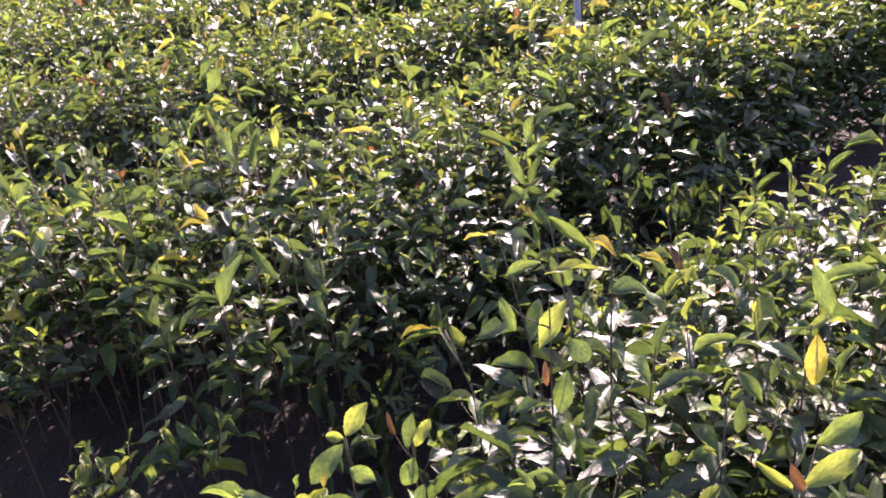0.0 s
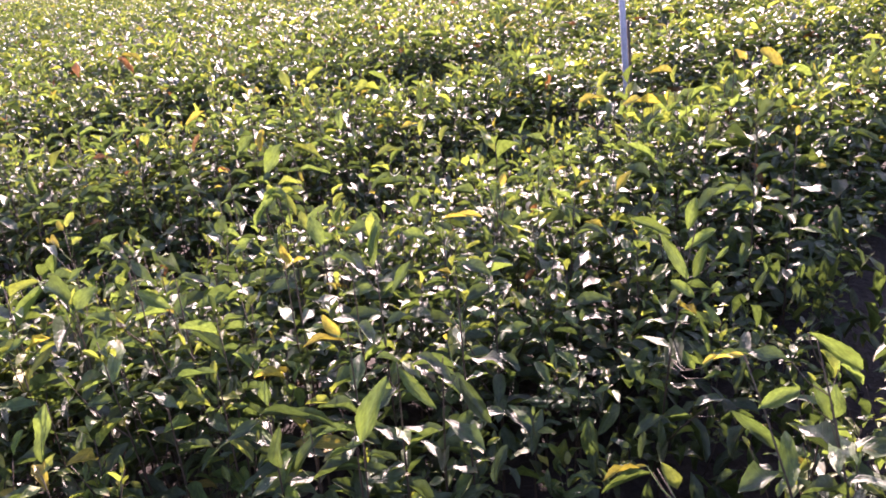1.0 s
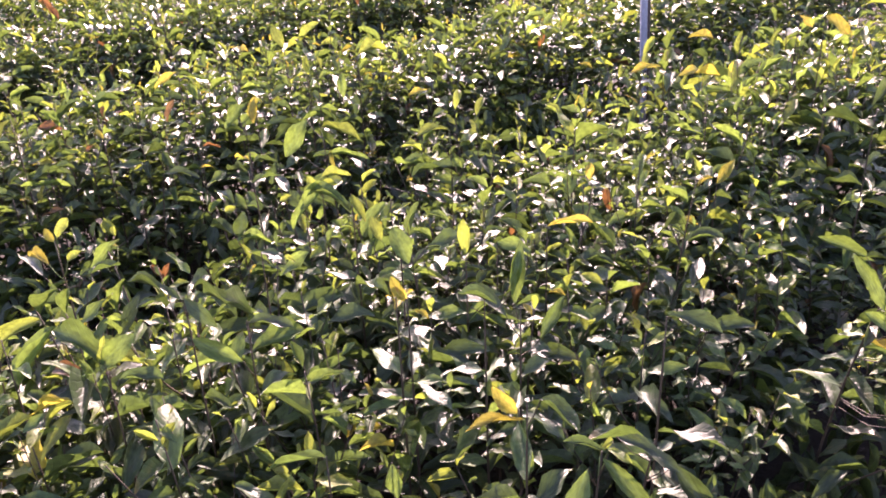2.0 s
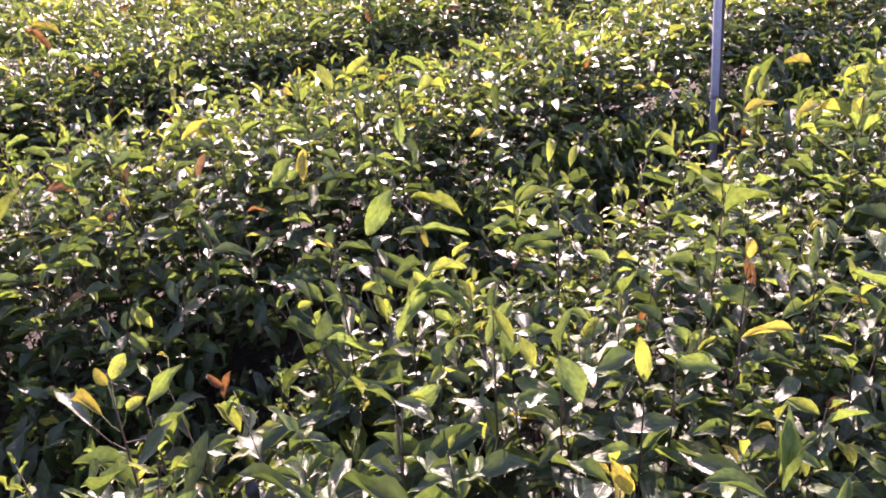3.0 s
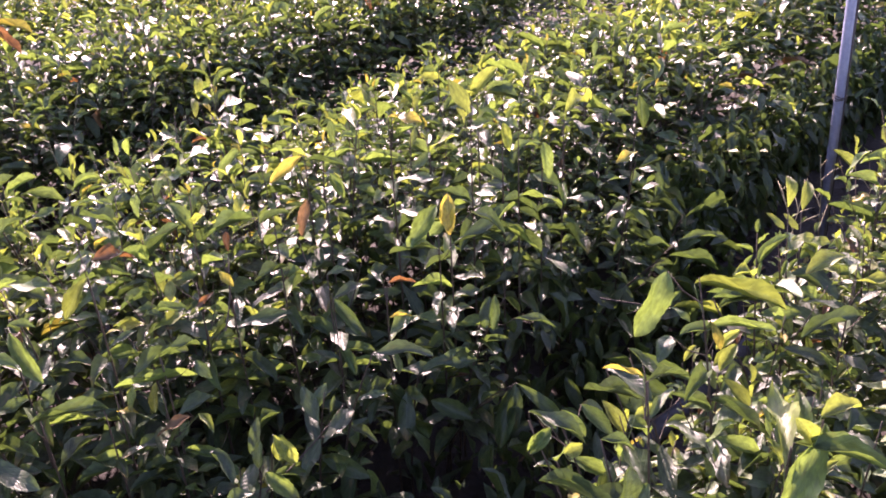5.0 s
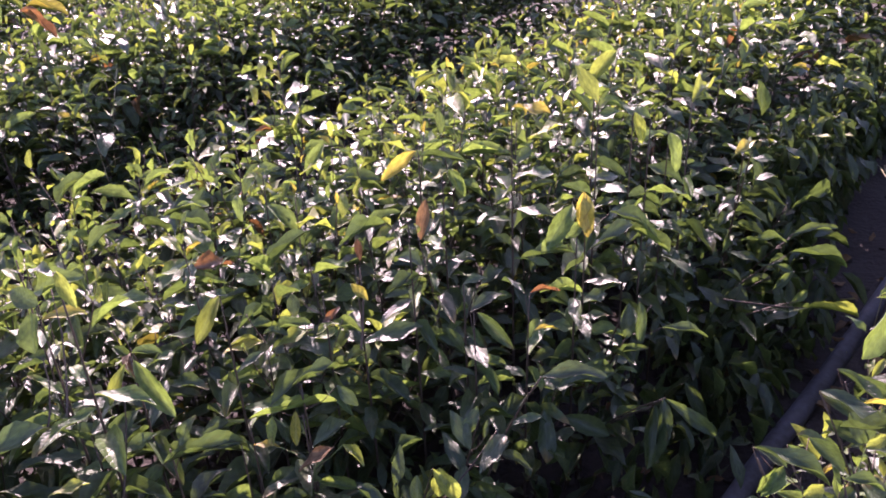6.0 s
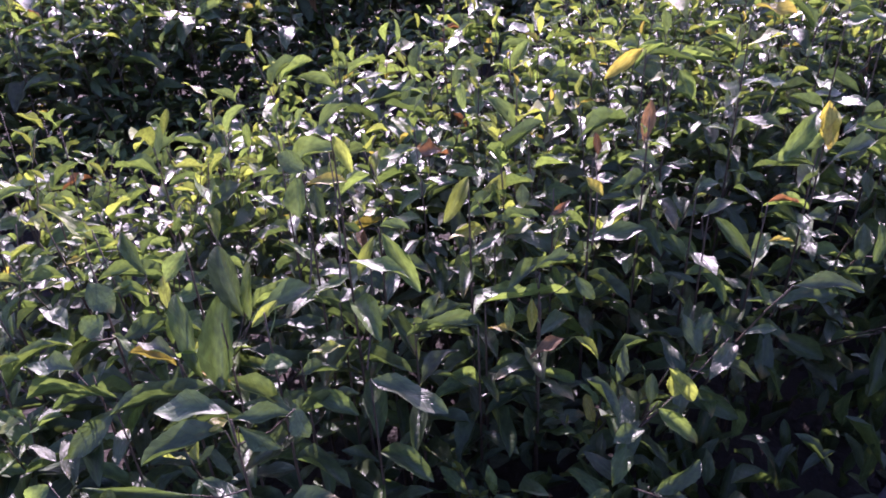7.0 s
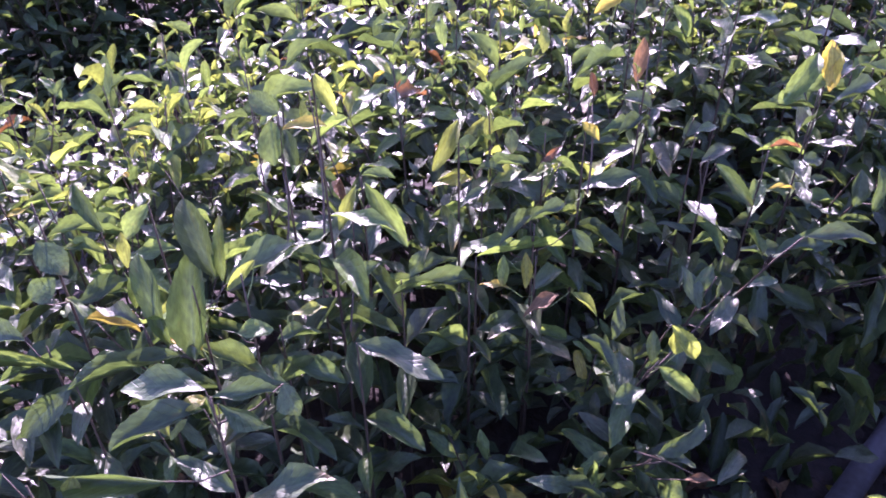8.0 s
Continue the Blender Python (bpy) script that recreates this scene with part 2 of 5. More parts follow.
KINDS = list(LEAF)
LEAF_LABEL = {"yellow": "yellow leaf lit from behind", "red": "reddish brown leaf", "dry": "withered brown leaf", "young": "pale green young leaf"}
SHAPES = []
for number in range(18):
    rng = random.Random(100 + number)
    SHAPES.append([rng.uniform(0.1, 1.2), rng.uniform(0.0, 0.7), rng.uniform(0.15, 0.5), rng.uniform(0.85, 1.15), rng.uniform(-0.45, 0.45), 100 + number])
WIDE = (-1, -0.55, 0, 0.55, 1)
FINE = [leaf_shape(9, a, b, c, d, e, 0.045, f, WIDE) for a, b, c, d, e, f in SHAPES]
NEXT = [leaf_shape(7, a, b, c, d, e, 0.0, f) for a, b, c, d, e, f in SHAPES]
PLAIN = [leaf_shape(5, a, b, c, d, e, 0.0, f) for a, b, c, d, e, f in SHAPES]
COARSE = [leaf_shape(3, a, b, c, d, e, 0.0, f) for a, b, c, d, e, f in SHAPES]
LEAF_MESH = {}


def leaf_mesh(shape, kind):
    if (shape, kind) not in LEAF_MESH:
        verts, tris, uvs = FINE[shape]
        LEAF_MESH[shape, kind] = mesh_of("leaf", verts, tris, [LEAF[kind]], None, uvs)
    return LEAF_MESH[shape, kind]


def leaf_pose(base, direction, length, width, roll=0.0):
    """A leaf at base that grows towards direction with its upper side up; roll turns it about its length."""
    x = Vector(direction).normalized()
    y = Vector((0, 0, 1)).cross(x)
    y = y.normalized() if y.length > 1e-3 else Vector((0, 1, 0))
    z = x.cross(y)
    turn = Matrix((x, y, z)).transposed().to_4x4()
    return Matrix.Translation(base) @ turn @ Matrix.Rotation(roll, 4, "X") @ Matrix.Diagonal((length, width, length, 1))


def tube(points, radii, sides=5):
    """A tapered stem along points."""
    verts, tris = [], []
    for n, (p, r) in enumerate(zip(points, radii)):
        ahead = (points[min(n + 1, len(points) - 1)] - points[max(n - 1, 0)]).normalized()
        a = ahead.orthogonal().normalized()
        b = ahead.cross(a)
        verts += [p + r * (math.cos(6.2832 * k / sides) * a + math.sin(6.2832 * k / sides) * b) for k in range(sides)]
        if n:
            for k in range(sides):
                i, j = (n - 1) * sides + k, (n - 1) * sides + (k + 1) % sides
                tris += [(i, j, j + sides), (i, j + sides, i + sides)]
    tris += [(len(verts) - sides, len(verts) - sides + k, len(verts) - sides + k + 1) for k in range(1, sides - 1)]
    return np.array([tuple(v) for v in verts]), np.array(tris)


def joined(pieces):
    verts, tris, count = [], [], 0
    for v, f in pieces:
        verts.append(v)
        tris.append(f + count)
        count += len(v)
    return np.concatenate(verts), np.concatenate(tris)


def grow(rng, height, lean=(0.0, 0.0), low=0.12, sheen=0.0):
    """One tea plant about its foot: stem pieces and leaves (shape, kind, pose)."""
    stems, leaves = [], []
    top = Vector((lean[0] * height + rng.gauss(0, 0.03), lean[1] * height + rng.gauss(0, 0.03), height))
    bend = Vector((rng.gauss(0, 0.02), rng.gauss(0, 0.02), 0))
    axis = [top * (k / 6) + bend * math.sin(math.pi * k / 6) for k in range(7)]
    stems.append(tube(axis, [0.003 * (1 - 0.7 * k / 6) for k in range(7)]))
    shoots = [(axis, low, 1.0)]
    for _ in range(rng.choice((2, 2, 3, 3))):
        at = rng.uniform(0.3, 0.75)
        k = at * 6
        start = axis[int(k)].lerp(axis[min(6, int(k) + 1)], k % 1)
        way = rng.uniform(0, 6.283)
        reach = height * (1 - at) * rng.uniform(0.6, 0.95)
        end = start + Vector((math.cos(way) * reach * 0.5, math.sin(way) * reach * 0.5, reach))
        branch = [start.lerp(end, q / 4) + Vector((0, 0, -0.12 * reach * math.sin(math.pi * q / 4))) for q in range(5)]
        stems.append(tube(branch, [0.0017 * (1 - 0.6 * q / 4) for q in range(5)], 4))
        shoots.append((branch, 0.3, 0.88))
    for line, first, size in shoots:
        steps = len(line) - 1
        span = (line[-1] - line[0]).length * (1 - first)
        count = max(6, int(span / 0.0165))
        angle = rng.uniform(0, 6.283)
        for n in range(count):
            f = first + (1 - first) * n / (count - 1)
            k = min(f * steps, steps - 1e-4)
            base = line[int(k)].lerp(line[int(k) + 1], k % 1)
            angle += 2.4 + rng.gauss(0, 0.35)
            left = (1 - f) * span
            young = left < 0.05
            length = size * (rng.triangular(0.02, 0.058, 0.038) if rng.random() < 0.5 else rng.triangular(0.038, 0.118, 0.066)) * (0.55 if left < 0.015 else 0.8 if young else 1.0)
            if rng.random() < 0.05:
                length *= 1.35
            pitch = rng.gauss(0.9, 0.25) if left < 0.015 else rng.gauss(0.4, 0.3) if young else rng.gauss(0.16 if left < 0.16 else -0.12, 0.26) if rng.random() < 0.88 else rng.gauss(-0.6, 0.5)
            direction = (math.cos(angle) * math.cos(pitch), math.sin(angle) * math.cos(pitch), math.sin(pitch))
            q = rng.random()
            if young:
                kind = "young" if q < 0.35 + sheen else "green" if q < 0.88 else "yellow" if q < 0.915 else "mature"
            elif left < 0.12:
                kind = "green" if q < 0.4 else "young" if q < 0.46 + sheen else "yellow" if q < 0.474 + sheen else "red" if q < 0.486 + sheen else "mature"
            else:
                kind = "mature" if q < 0.86 else "green" if q < 0.96 else "dry" if q < 0.966 else "yellow" if q < 0.975 else "mature"
            base = base + Vector((direction[0], direction[1], 0.3)) * 0.006
            leaves.append((rng.randrange(len(SHAPES)), kind, leaf_pose(base, direction, length, length * rng.uniform(0.27, 0.4), rng.gauss(0, 0.32))))
    return stems, leaves


def bunch(name, plants, shapes, stems_too, label, category):
    """Many plants in one mesh: (pose, stems, leaves) each."""
    verts, tris, uvs, slots, count = [], [], [], [], 0
    grouped = {}
    for m, stems, leaves in plants:
        for shape, kind, pose_ in leaves:
            grouped.setdefault((shape, kind), []).append(np.array(m @ pose_))
        for v, f in stems if stems_too else ():
            turn = np.array(m)
            verts.append(v @ turn[:3, :3].T + turn[:3, 3])
            tris.append(f + count)
            uvs.append(np.zeros((len(v), 2)))
            slots.append(np.full(len(f), len(KINDS)))
            count += len(v)
    for (shape, kind), poses in grouped.items():
        v, f, uv = shapes[shape]
        turn = np.array(poses)
        spread = np.einsum("nij,kj->nki", turn[:, :3, :3], v) + turn[:, None, :3, 3]
        verts.append(spread.reshape(-1, 3))
        tris.append((f[None] + (np.arange(len(poses)) * len(v))[:, None, None] + count).reshape(-1, 3))
        uvs.append(np.tile(uv, (len(poses), 1)))
        slots.append(np.full(len(poses) * len(f), KINDS.index(kind)))
        count += len(poses) * len(v)
    me = mesh_of(name, np.concatenate(verts), np.concatenate(tris), [*LEAF.values(), STEM], np.concatenate(slots), np.concatenate(uvs))
    return tagged(new(name, me), label, category, kind="stuff")


# ---- ground: one sheet, fine near the path of the camera ----
def ladder(fine_from, fine_to, step):
    inner = list(np.arange(fine_from, fine_to + 1e-6, step))
    outer, reach = [], step
    while reach < 900:
        reach *= 1.45
        outer.append(reach)
    return [fine_from - r for r in reversed(outer)] + inner + [fine_to + r for r in outer]


lines_s, lines_n = ladder(-1.0, 6.0, 0.05), ladder(-1.5, 7.0, 0.05)
wide = len(lines_n)
ground_verts = [tuple(spot(s, n, rise(s, n))) for s in lines_s for n in lines_n]
ground_tris = []
for i in range(len(lines_s) - 1):
    for j in range(wide - 1):
        a = i * wide + j
        ground_tris += [(a, a + wide, a + wide + 1), (a, a + wide + 1, a + 1)]
tagged(new("ground", mesh_of("ground", ground_verts, ground_tris, [SOIL])), "dark brown crumbly soil of the tea nursery", "ground", kind="structure")


# ---- the tea plants ----
def place_plants(bed, s0, s1, n0, n1, step, rng):
    """Feet of plants in a stretch of a bed, set in loose rows."""
    feet = []
    for s in np.arange(s0, s1, step):
        for across in np.arange(-HALF_BED + 0.05, HALF_BED - 0.04, step):
            n = across_bed(bed, across, s) + rng.gauss(0, 0.022)
            at = s + rng.gauss(0, 0.025)
            thin = 0.5 if bed == 0 and s < 1.15 else 0.3 if bed == 0 and s < 1.9 else 0.6 if bed == 0 and 1.9 < s < 4 or bed == 1 and 1.1 < s < 2.3 else 0.0
            if across < -0.6 * HALF_BED and rng.random() < thin:
                continue
            if bed == 0 and across > 0.7 * HALF_BED and s < 1.9:
                feet.append((at + step / 2, n + 0.01, 0.95))
            if n0 <= n <= n1 and all((at - a) ** 2 + (n - b) ** 2 > 0.055 ** 2 for a, b, _ in LONE_FEET):
                feet.append((at, n, across / HALF_BED))
    return feet


def height_at(s, n, edge, rng):
    swell = 0.06 * noise.noise((s * 0.9, n * 0.9, 7)) + 0.09 * noise.noise((s * 3.2, n * 3.2, 1))
    height = (0.575 + swell + rng.gauss(0, 0.04)) * (1 - 0.16 * edge ** 4)
    # the rim by the path is a little lower, and much lower further down the beds
    worn = max(0.0, min(1.0, (s - 1.9) / 0.4))
    low = (0.52 - 0.1 * max(0.0, min(1.0, (s - 1.4) / 0.2))) if n > 2.7 else 0.22 + 0.28 * (1 - worn) * max(0.0, min(1.0, (s - 1.02) / 0.15))
    start, ramp = (0.45 - 0.1 * worn, 0.25) if n > 2.7 else (0.3 - 0.15 * worn, 0.6 - 0.3 * worn)
    height *= 1 - (low + (0.0 if n > 2.7 else 0.3) * worn) * max(0.0, min(1.0, (-edge - start) / ramp))
    if edge < -0.4 and n < 2.0 and s < 1.5:
        height *= 1 - 0.16 * min(1.0, (1.5 - s) / 0.4)
    height += 0.05 * math.exp(-((s - 2.66) ** 2 + (n - 2.45) ** 2) / 0.02)
    height += 0.08 * math.exp(-((s - 2.42) ** 2 + (n - 2.2) ** 2) / 0.04)
    for a, b, top in LONE_FEET:
        if (s - a + 0.055) ** 2 + (n - b + 0.06) ** 2 < 0.13 ** 2:
            height = min(height, max(0.36, top - 0.07))
    return height * max(0.72, min(1.0, 0.72 + 0.9 * (s - BED_END - 0.05)))


def bare_below(s, n, edge):
    """Up to which share of its height a plant by a path has lost its leaves."""
    if n < 2.6 and s < 1.75 and edge < 0.0:
        return 0.6 - 0.35 * max(0.0, min(1.0, (s - 1.1) / 0.2))
    return 0.45 if 2.7 < n < 3.9 and s > 0.95 and edge < -0.55 else 0.0


# ---- single plants that stand out from the beds ----
FACING = (0.0, -0.8, 0.6)      # blades held open towards the cross path
LONE_FEET = []


def lone_plant(foot, top, label):
    """A plant whose stem ends at top; its upper blades are set one by one."""
    seed = random.Random(int(foot[0] * 1000) * 31 + int(foot[1] * 1000))
    s, n = Vector((*foot, 0)).dot(ALONG), Vector((*foot, 0)).dot(ACROSS)
    ground_z = rise(s, n) - 0.01
    height = top[2] - ground_z
    plant = tagged(new("tea_plant"), label, "tea plant", "tea plants of the nursery beds")
    plant.matrix_basis = Matrix.Translation((*foot, ground_z))
    end = Vector(top) - plant.matrix_basis.translation
    axis = [Vector((end.x * f * f, end.y * f * f, end.z * f)) for f in (0, 0.2, 0.4, 0.6, 0.75, 0.9, 1.0)]
    part_of("stem", mesh_of("stem", *tube(axis, [0.0028, 0.0025, 0.0022, 0.002, 0.0017, 0.0013, 0.0009]), [STEM]), plant, None, "thin brown woody stem")
    angle = seed.uniform(0, 6.283)
    for k in range(int(height / 0.05)):
        f = 0.42 + 0.42 * k / (height / 0.05)
        angle += 2.4
        direction = (math.cos(angle), math.sin(angle), seed.gauss(0.1, 0.25))
        length = seed.uniform(0.05, 0.1)
        part_of("leaf", leaf_mesh(seed.randrange(len(SHAPES)), "mature" if seed.random() < 0.8 else "green"), plant,
                leaf_pose((end.x * f * f, end.y * f * f, end.z * f), direction, length, length * seed.uniform(0.25, 0.34), seed.gauss(0, 0.2)))
    LONE_FEET.append((s, n, height))
    plant["stem_end"] = tuple(end)
    return plant


def blade(plant, base, tip, width, kind, facing=(0.0, -0.15, 1.0)):
    """A single leaf of a lone plant from base to tip, on a short stalk from the stem."""
    seed = random.Random(int(base[0] * 1000) * 17 + int(base[1] * 1000) * 5 + int(base[2] * 1000))
    arch = seed.uniform(0.1, 0.5)
    verts, tris, uvs = leaf_shape(21, seed.uniform(0.3, 1.1), arch, seed.uniform(0.2, 0.55), seed.uniform(0.88, 1.12), seed.uniform(-0.5, 0.5), 0.035, seed.random(), WIDE)
    # lay the chord from stalk to tip along +x
    end = verts[-1] - verts[0]
    bend = math.atan2(end[2], end[0])
    turn = np.array([[math.cos(bend), 0, math.sin(bend)], [0, 1, 0], [-math.sin(bend), 0, math.cos(bend)]])
    foot = plant.matrix_basis.translation
    start, way = Vector(base) - foot, Vector(tip) - Vector(base)
    length = way.length
    verts = (verts @ turn.T) * np.array([1 / math.hypot(end[0], end[2]), width / length, 1.0])
    x = way.normalized()
    y = Vector(facing).cross(x).normalized()
    m = Matrix((x, y, x.cross(y))).transposed().to_4x4()
    stem_end = Vector(plant["stem_end"])
    f = max(0.3, min(0.97, (start.z - 0.035) / stem_end.z))
    origin = Vector((stem_end.x * f * f, stem_end.y * f * f, stem_end.z * f))
    holder = plant
    if (origin - start).length > 0.004:
        middle = origin.lerp(start, 0.55) - Vector((0, 0, 0.12 * (start - origin).length))
        thick = 0.0007 if (origin - start).length < 0.06 else 0.0009
        holder = part_of("twig", mesh_of("twig", *tube([origin, middle, start, start + x * 0.006], [thick * 1.3, thick, thick * 0.8, thick * 0.5], 5), [GREEN_STEM if kind in ("young", "yellow") else STEM]), plant)
    part_of("leaf", mesh_of("leaf", verts, tris, [LEAF[kind]], None, uvs), holder, Matrix.Translation(start) @ m @ Matrix.Diagonal((length, length, length, 1)), LEAF_LABEL.get(kind, ""))


def twig(plant, start, end, radius):
    """A bare woody twig of a lone plant."""
    foot = plant.matrix_basis.translation
    a, b = Vector(start) - foot, Vector(end) - foot
    sag = Vector((0.004, 0.003, -0.03 * (b - a).length))
    part_of("twig", mesh_of("twig", *tube([a, a.lerp(b, 0.3) + sag * 0.8, a.lerp(b, 0.65) + sag, b], [radius, radius * 0.9, radius * 0.75, radius * 0.5], 6), [STEM]), plant)


# one by one, bed by bed
plant = lone_plant((-0.221, 1.834), (-0.221, 1.834, 0.589), "tea plant with bright yellow young leaves")
blade(plant, (-0.233, 1.831, 0.575), (-0.262, 1.842, 0.606), 0.019, "yellow", FACING)
blade(plant, (-0.224, 1.829, 0.568), (-0.294, 1.816, 0.560), 0.012, "yellow")
blade(plant, (-0.205, 1.841, 0.589), (-0.165, 1.785, 0.583), 0.023, "mature")
plant = lone_plant((-0.151, 1.816), (-0.137, 1.801, 0.545), "tea plant with pale green young leaves")
blade(plant, (-0.136, 1.800, 0.536), (-0.076, 1.780, 0.475), 0.020, "green", FACING)
blade(plant, (-0.153, 1.793, 0.526), (-0.194, 1.746, 0.432), 0.033, "green", FACING)
blade(plant, (-0.129, 1.803, 0.541), (-0.179, 1.829, 0.536), 0.011, "mature")
blade(plant, (-0.139, 1.801, 0.539), (-0.120, 1.832, 0.536), 0.007, "young")
blade(plant, (-0.129, 1.805, 0.545), (-0.105, 1.783, 0.542), 0.011, "young")
plant = lone_plant((-0.206, 1.765), (-0.190, 1.747, 0.433), "tea plant with large dark glossy leaves")
blade(plant, (-0.190, 1.747, 0.433), (-0.243, 1.707, 0.425), 0.017, "mature")
plant = lone_plant((-0.099, 1.862), (-0.071, 1.831, 0.538), "tea plant with large dark glossy leaves")
blade(plant, (-0.115, 1.836, 0.538), (-0.051, 1.785, 0.529), 0.019, "mature")
blade(plant, (-0.047, 1.828, 0.503), (0.002, 1.804, 0.437), 0.024, "mature", FACING)
blade(plant, (-0.052, 1.829, 0.507), (-0.103, 1.849, 0.501), 0.011, "mature")
plant = lone_plant((-0.339, 1.750), (-0.339, 1.750, 0.476), "tea plant with large dark glossy leaves")
blade(plant, (-0.353, 1.752, 0.476), (-0.225, 1.741, 0.461), 0.017, "mature")
blade(plant, (-0.323, 1.748, 0.459), (-0.319, 1.721, 0.400), 0.024, "green", FACING)
blade(plant, (-0.342, 1.751, 0.470), (-0.395, 1.684, 0.460), 0.015, "mature")
plant = lone_plant((-0.210, 1.762), (-0.205, 1.757, 0.448), "tea plant with large dark glossy leaves")
blade(plant, (-0.205, 1.757, 0.448), (-0.265, 1.748, 0.441), 0.013, "mature")
plant = lone_plant((-0.563, 1.831), (-0.563, 1.831, 0.461), "tea plant with pale green young leaves")
blade(plant, (-0.589, 1.835, 0.461), (-0.520, 1.798, 0.454), 0.019, "mature")
blade(plant, (-0.538, 1.828, 0.431), (-0.522, 1.844, 0.463), 0.010, "young", FACING)
plant = lone_plant((-0.391, 1.864), (-0.391, 1.864, 0.473), "tea plant with fresh green leaves")
blade(plant, (-0.391, 1.864, 0.473), (-0.384, 1.846, 0.431), 0.020, "green", FACING)
plant = lone_plant((-0.474, 1.860), (-0.474, 1.860, 0.485), "tea plant with large dark glossy leaves")
blade(plant, (-0.474, 1.860, 0.485), (-0.547, 1.844, 0.476), 0.016, "mature")
plant = lone_plant((-0.777, 1.808), (-0.777, 1.808, 0.451), "tea plant with fresh green leaves")
blade(plant, (-0.777, 1.808, 0.451), (-0.783, 1.765, 0.358), 0.030, "green", FACING)
plant = lone_plant((-0.795, 1.964), (-0.795, 1.964, 0.556), "tea plant with fresh green leaves")
blade(plant, (-0.792, 1.966, 0.550), (-0.891, 2.016, 0.580), 0.031, "green")
blade(plant, (-0.804, 1.965, 0.550), (-0.756, 1.989, 0.591), 0.030, "green", FACING)
blade(plant, (-0.779, 1.960, 0.534), (-0.721, 1.973, 0.527), 0.024, "mature")
blade(plant, (-0.804, 1.967, 0.556), (-0.796, 1.985, 0.592), 0.010, "young", FACING)
plant = lone_plant((-0.685, 2.009), (-0.685, 2.009, 0.637), "tea plant with large dark glossy leaves")
blade(plant, (-0.689, 2.007, 0.634), (-0.782, 2.049, 0.641), 0.018, "mature")
blade(plant, (-0.686, 2.009, 0.636), (-0.639, 1.996, 0.596), 0.020, "mature", FACING)
blade(plant, (-0.680, 2.010, 0.637), (-0.670, 2.078, 0.632), 0.018, "mature")
plant = lone_plant((-0.395, 2.033), (-0.395, 2.033, 0.620), "tea plant with bright yellow young leaves")
blade(plant, (-0.384, 2.034, 0.613), (-0.402, 2.047, 0.646), 0.016, "yellow", FACING)
blade(plant, (-0.398, 2.028, 0.602), (-0.378, 2.095, 0.597), 0.016, "yellow")
blade(plant, (-0.402, 2.036, 0.620), (-0.458, 2.083, 0.615), 0.016, "green")
plant = lone_plant((-0.223, 2.034), (-0.223, 2.034, 0.603), "tea plant with large dark glossy leaves")
blade(plant, (-0.231, 2.042, 0.603), (-0.222, 2.080, 0.684), 0.020, "green", FACING)
blade(plant, (-0.195, 2.026, 0.558), (-0.162, 2.053, 0.610), 0.018, "mature", FACING)
blade(plant, (-0.243, 2.034, 0.589), (-0.303, 2.114, 0.583), 0.024, "mature")
plant = lone_plant((0.285, 2.208), (0.341, 2.146, 0.636), "tea plant with fresh green leaves")
blade(plant, (0.299, 2.186, 0.599), (0.225, 2.192, 0.630), 0.021, "green", FACING)
blade(plant, (0.328, 2.155, 0.522), (0.280, 2.186, 0.603), 0.022, "green", FACING)
blade(plant, (0.331, 2.193, 0.605), (0.346, 2.219, 0.659), 0.022, "green", FACING)
blade(plant, (0.346, 2.209, 0.636), (0.424, 2.277, 0.655), 0.017, "mature")
blade(plant, (0.323, 2.177, 0.571), (0.380, 2.198, 0.602), 0.021, "green", FACING)
blade(plant, (0.339, 2.157, 0.523), (0.364, 2.186, 0.581), 0.021, "green", FACING)
blade(plant, (0.377, 2.174, 0.551), (0.402, 2.187, 0.574), 0.010, "green", FACING)
blade(plant, (0.340, 2.143, 0.491), (0.297, 2.152, 0.522), 0.021, "green", FACING)
blade(plant, (0.352, 2.141, 0.484), (0.400, 2.213, 0.480), 0.017, "green")
blade(plant, (0.352, 2.141, 0.484), (0.384, 2.127, 0.445), 0.013, "green", FACING)
blade(plant, (0.343, 2.130, 0.461), (0.312, 2.182, 0.455), 0.012, "yellow")
blade(plant, (0.347, 2.128, 0.457), (0.361, 2.103, 0.399), 0.013, "green", FACING)
blade(plant, (0.350, 2.091, 0.374), (0.422, 2.160, 0.366), 0.019, "green")
blade(plant, (0.350, 2.083, 0.357), (0.408, 2.097, 0.350), 0.010, "green")
blade(plant, (0.336, 2.088, 0.372), (0.317, 2.101, 0.405), 0.015, "green", FACING)
plant = lone_plant((0.258, 2.183), (0.365, 2.063, 0.312), "tea plant with large dark glossy leaves")
blade(plant, (0.396, 2.065, 0.304), (0.494, 2.043, 0.229), 0.024, "mature", FACING)
blade(plant, (0.335, 2.061, 0.312), (0.390, 2.094, 0.307), 0.025, "mature")
plant = lone_plant((0.473, 1.570), (0.351, 1.706, 0.616), "tea plant with bright yellow young leaves")
blade(plant, (0.351, 1.706, 0.616), (0.298, 1.694, 0.609), 0.012, "yellow")
plant = lone_plant((0.516, 1.608), (0.435, 1.698, 0.641), "tea plant with fresh green leaves")
blade(plant, (0.429, 1.722, 0.641), (0.497, 1.716, 0.591), 0.019, "green", FACING)
blade(plant, (0.408, 1.704, 0.608), (0.338, 1.737, 0.599), 0.015, "mature")
blade(plant, (0.418, 1.693, 0.574), (0.365, 1.674, 0.556), 0.021, "green", FACING)
blade(plant, (0.456, 1.685, 0.534), (0.435, 1.700, 0.583), 0.017, "green", FACING)
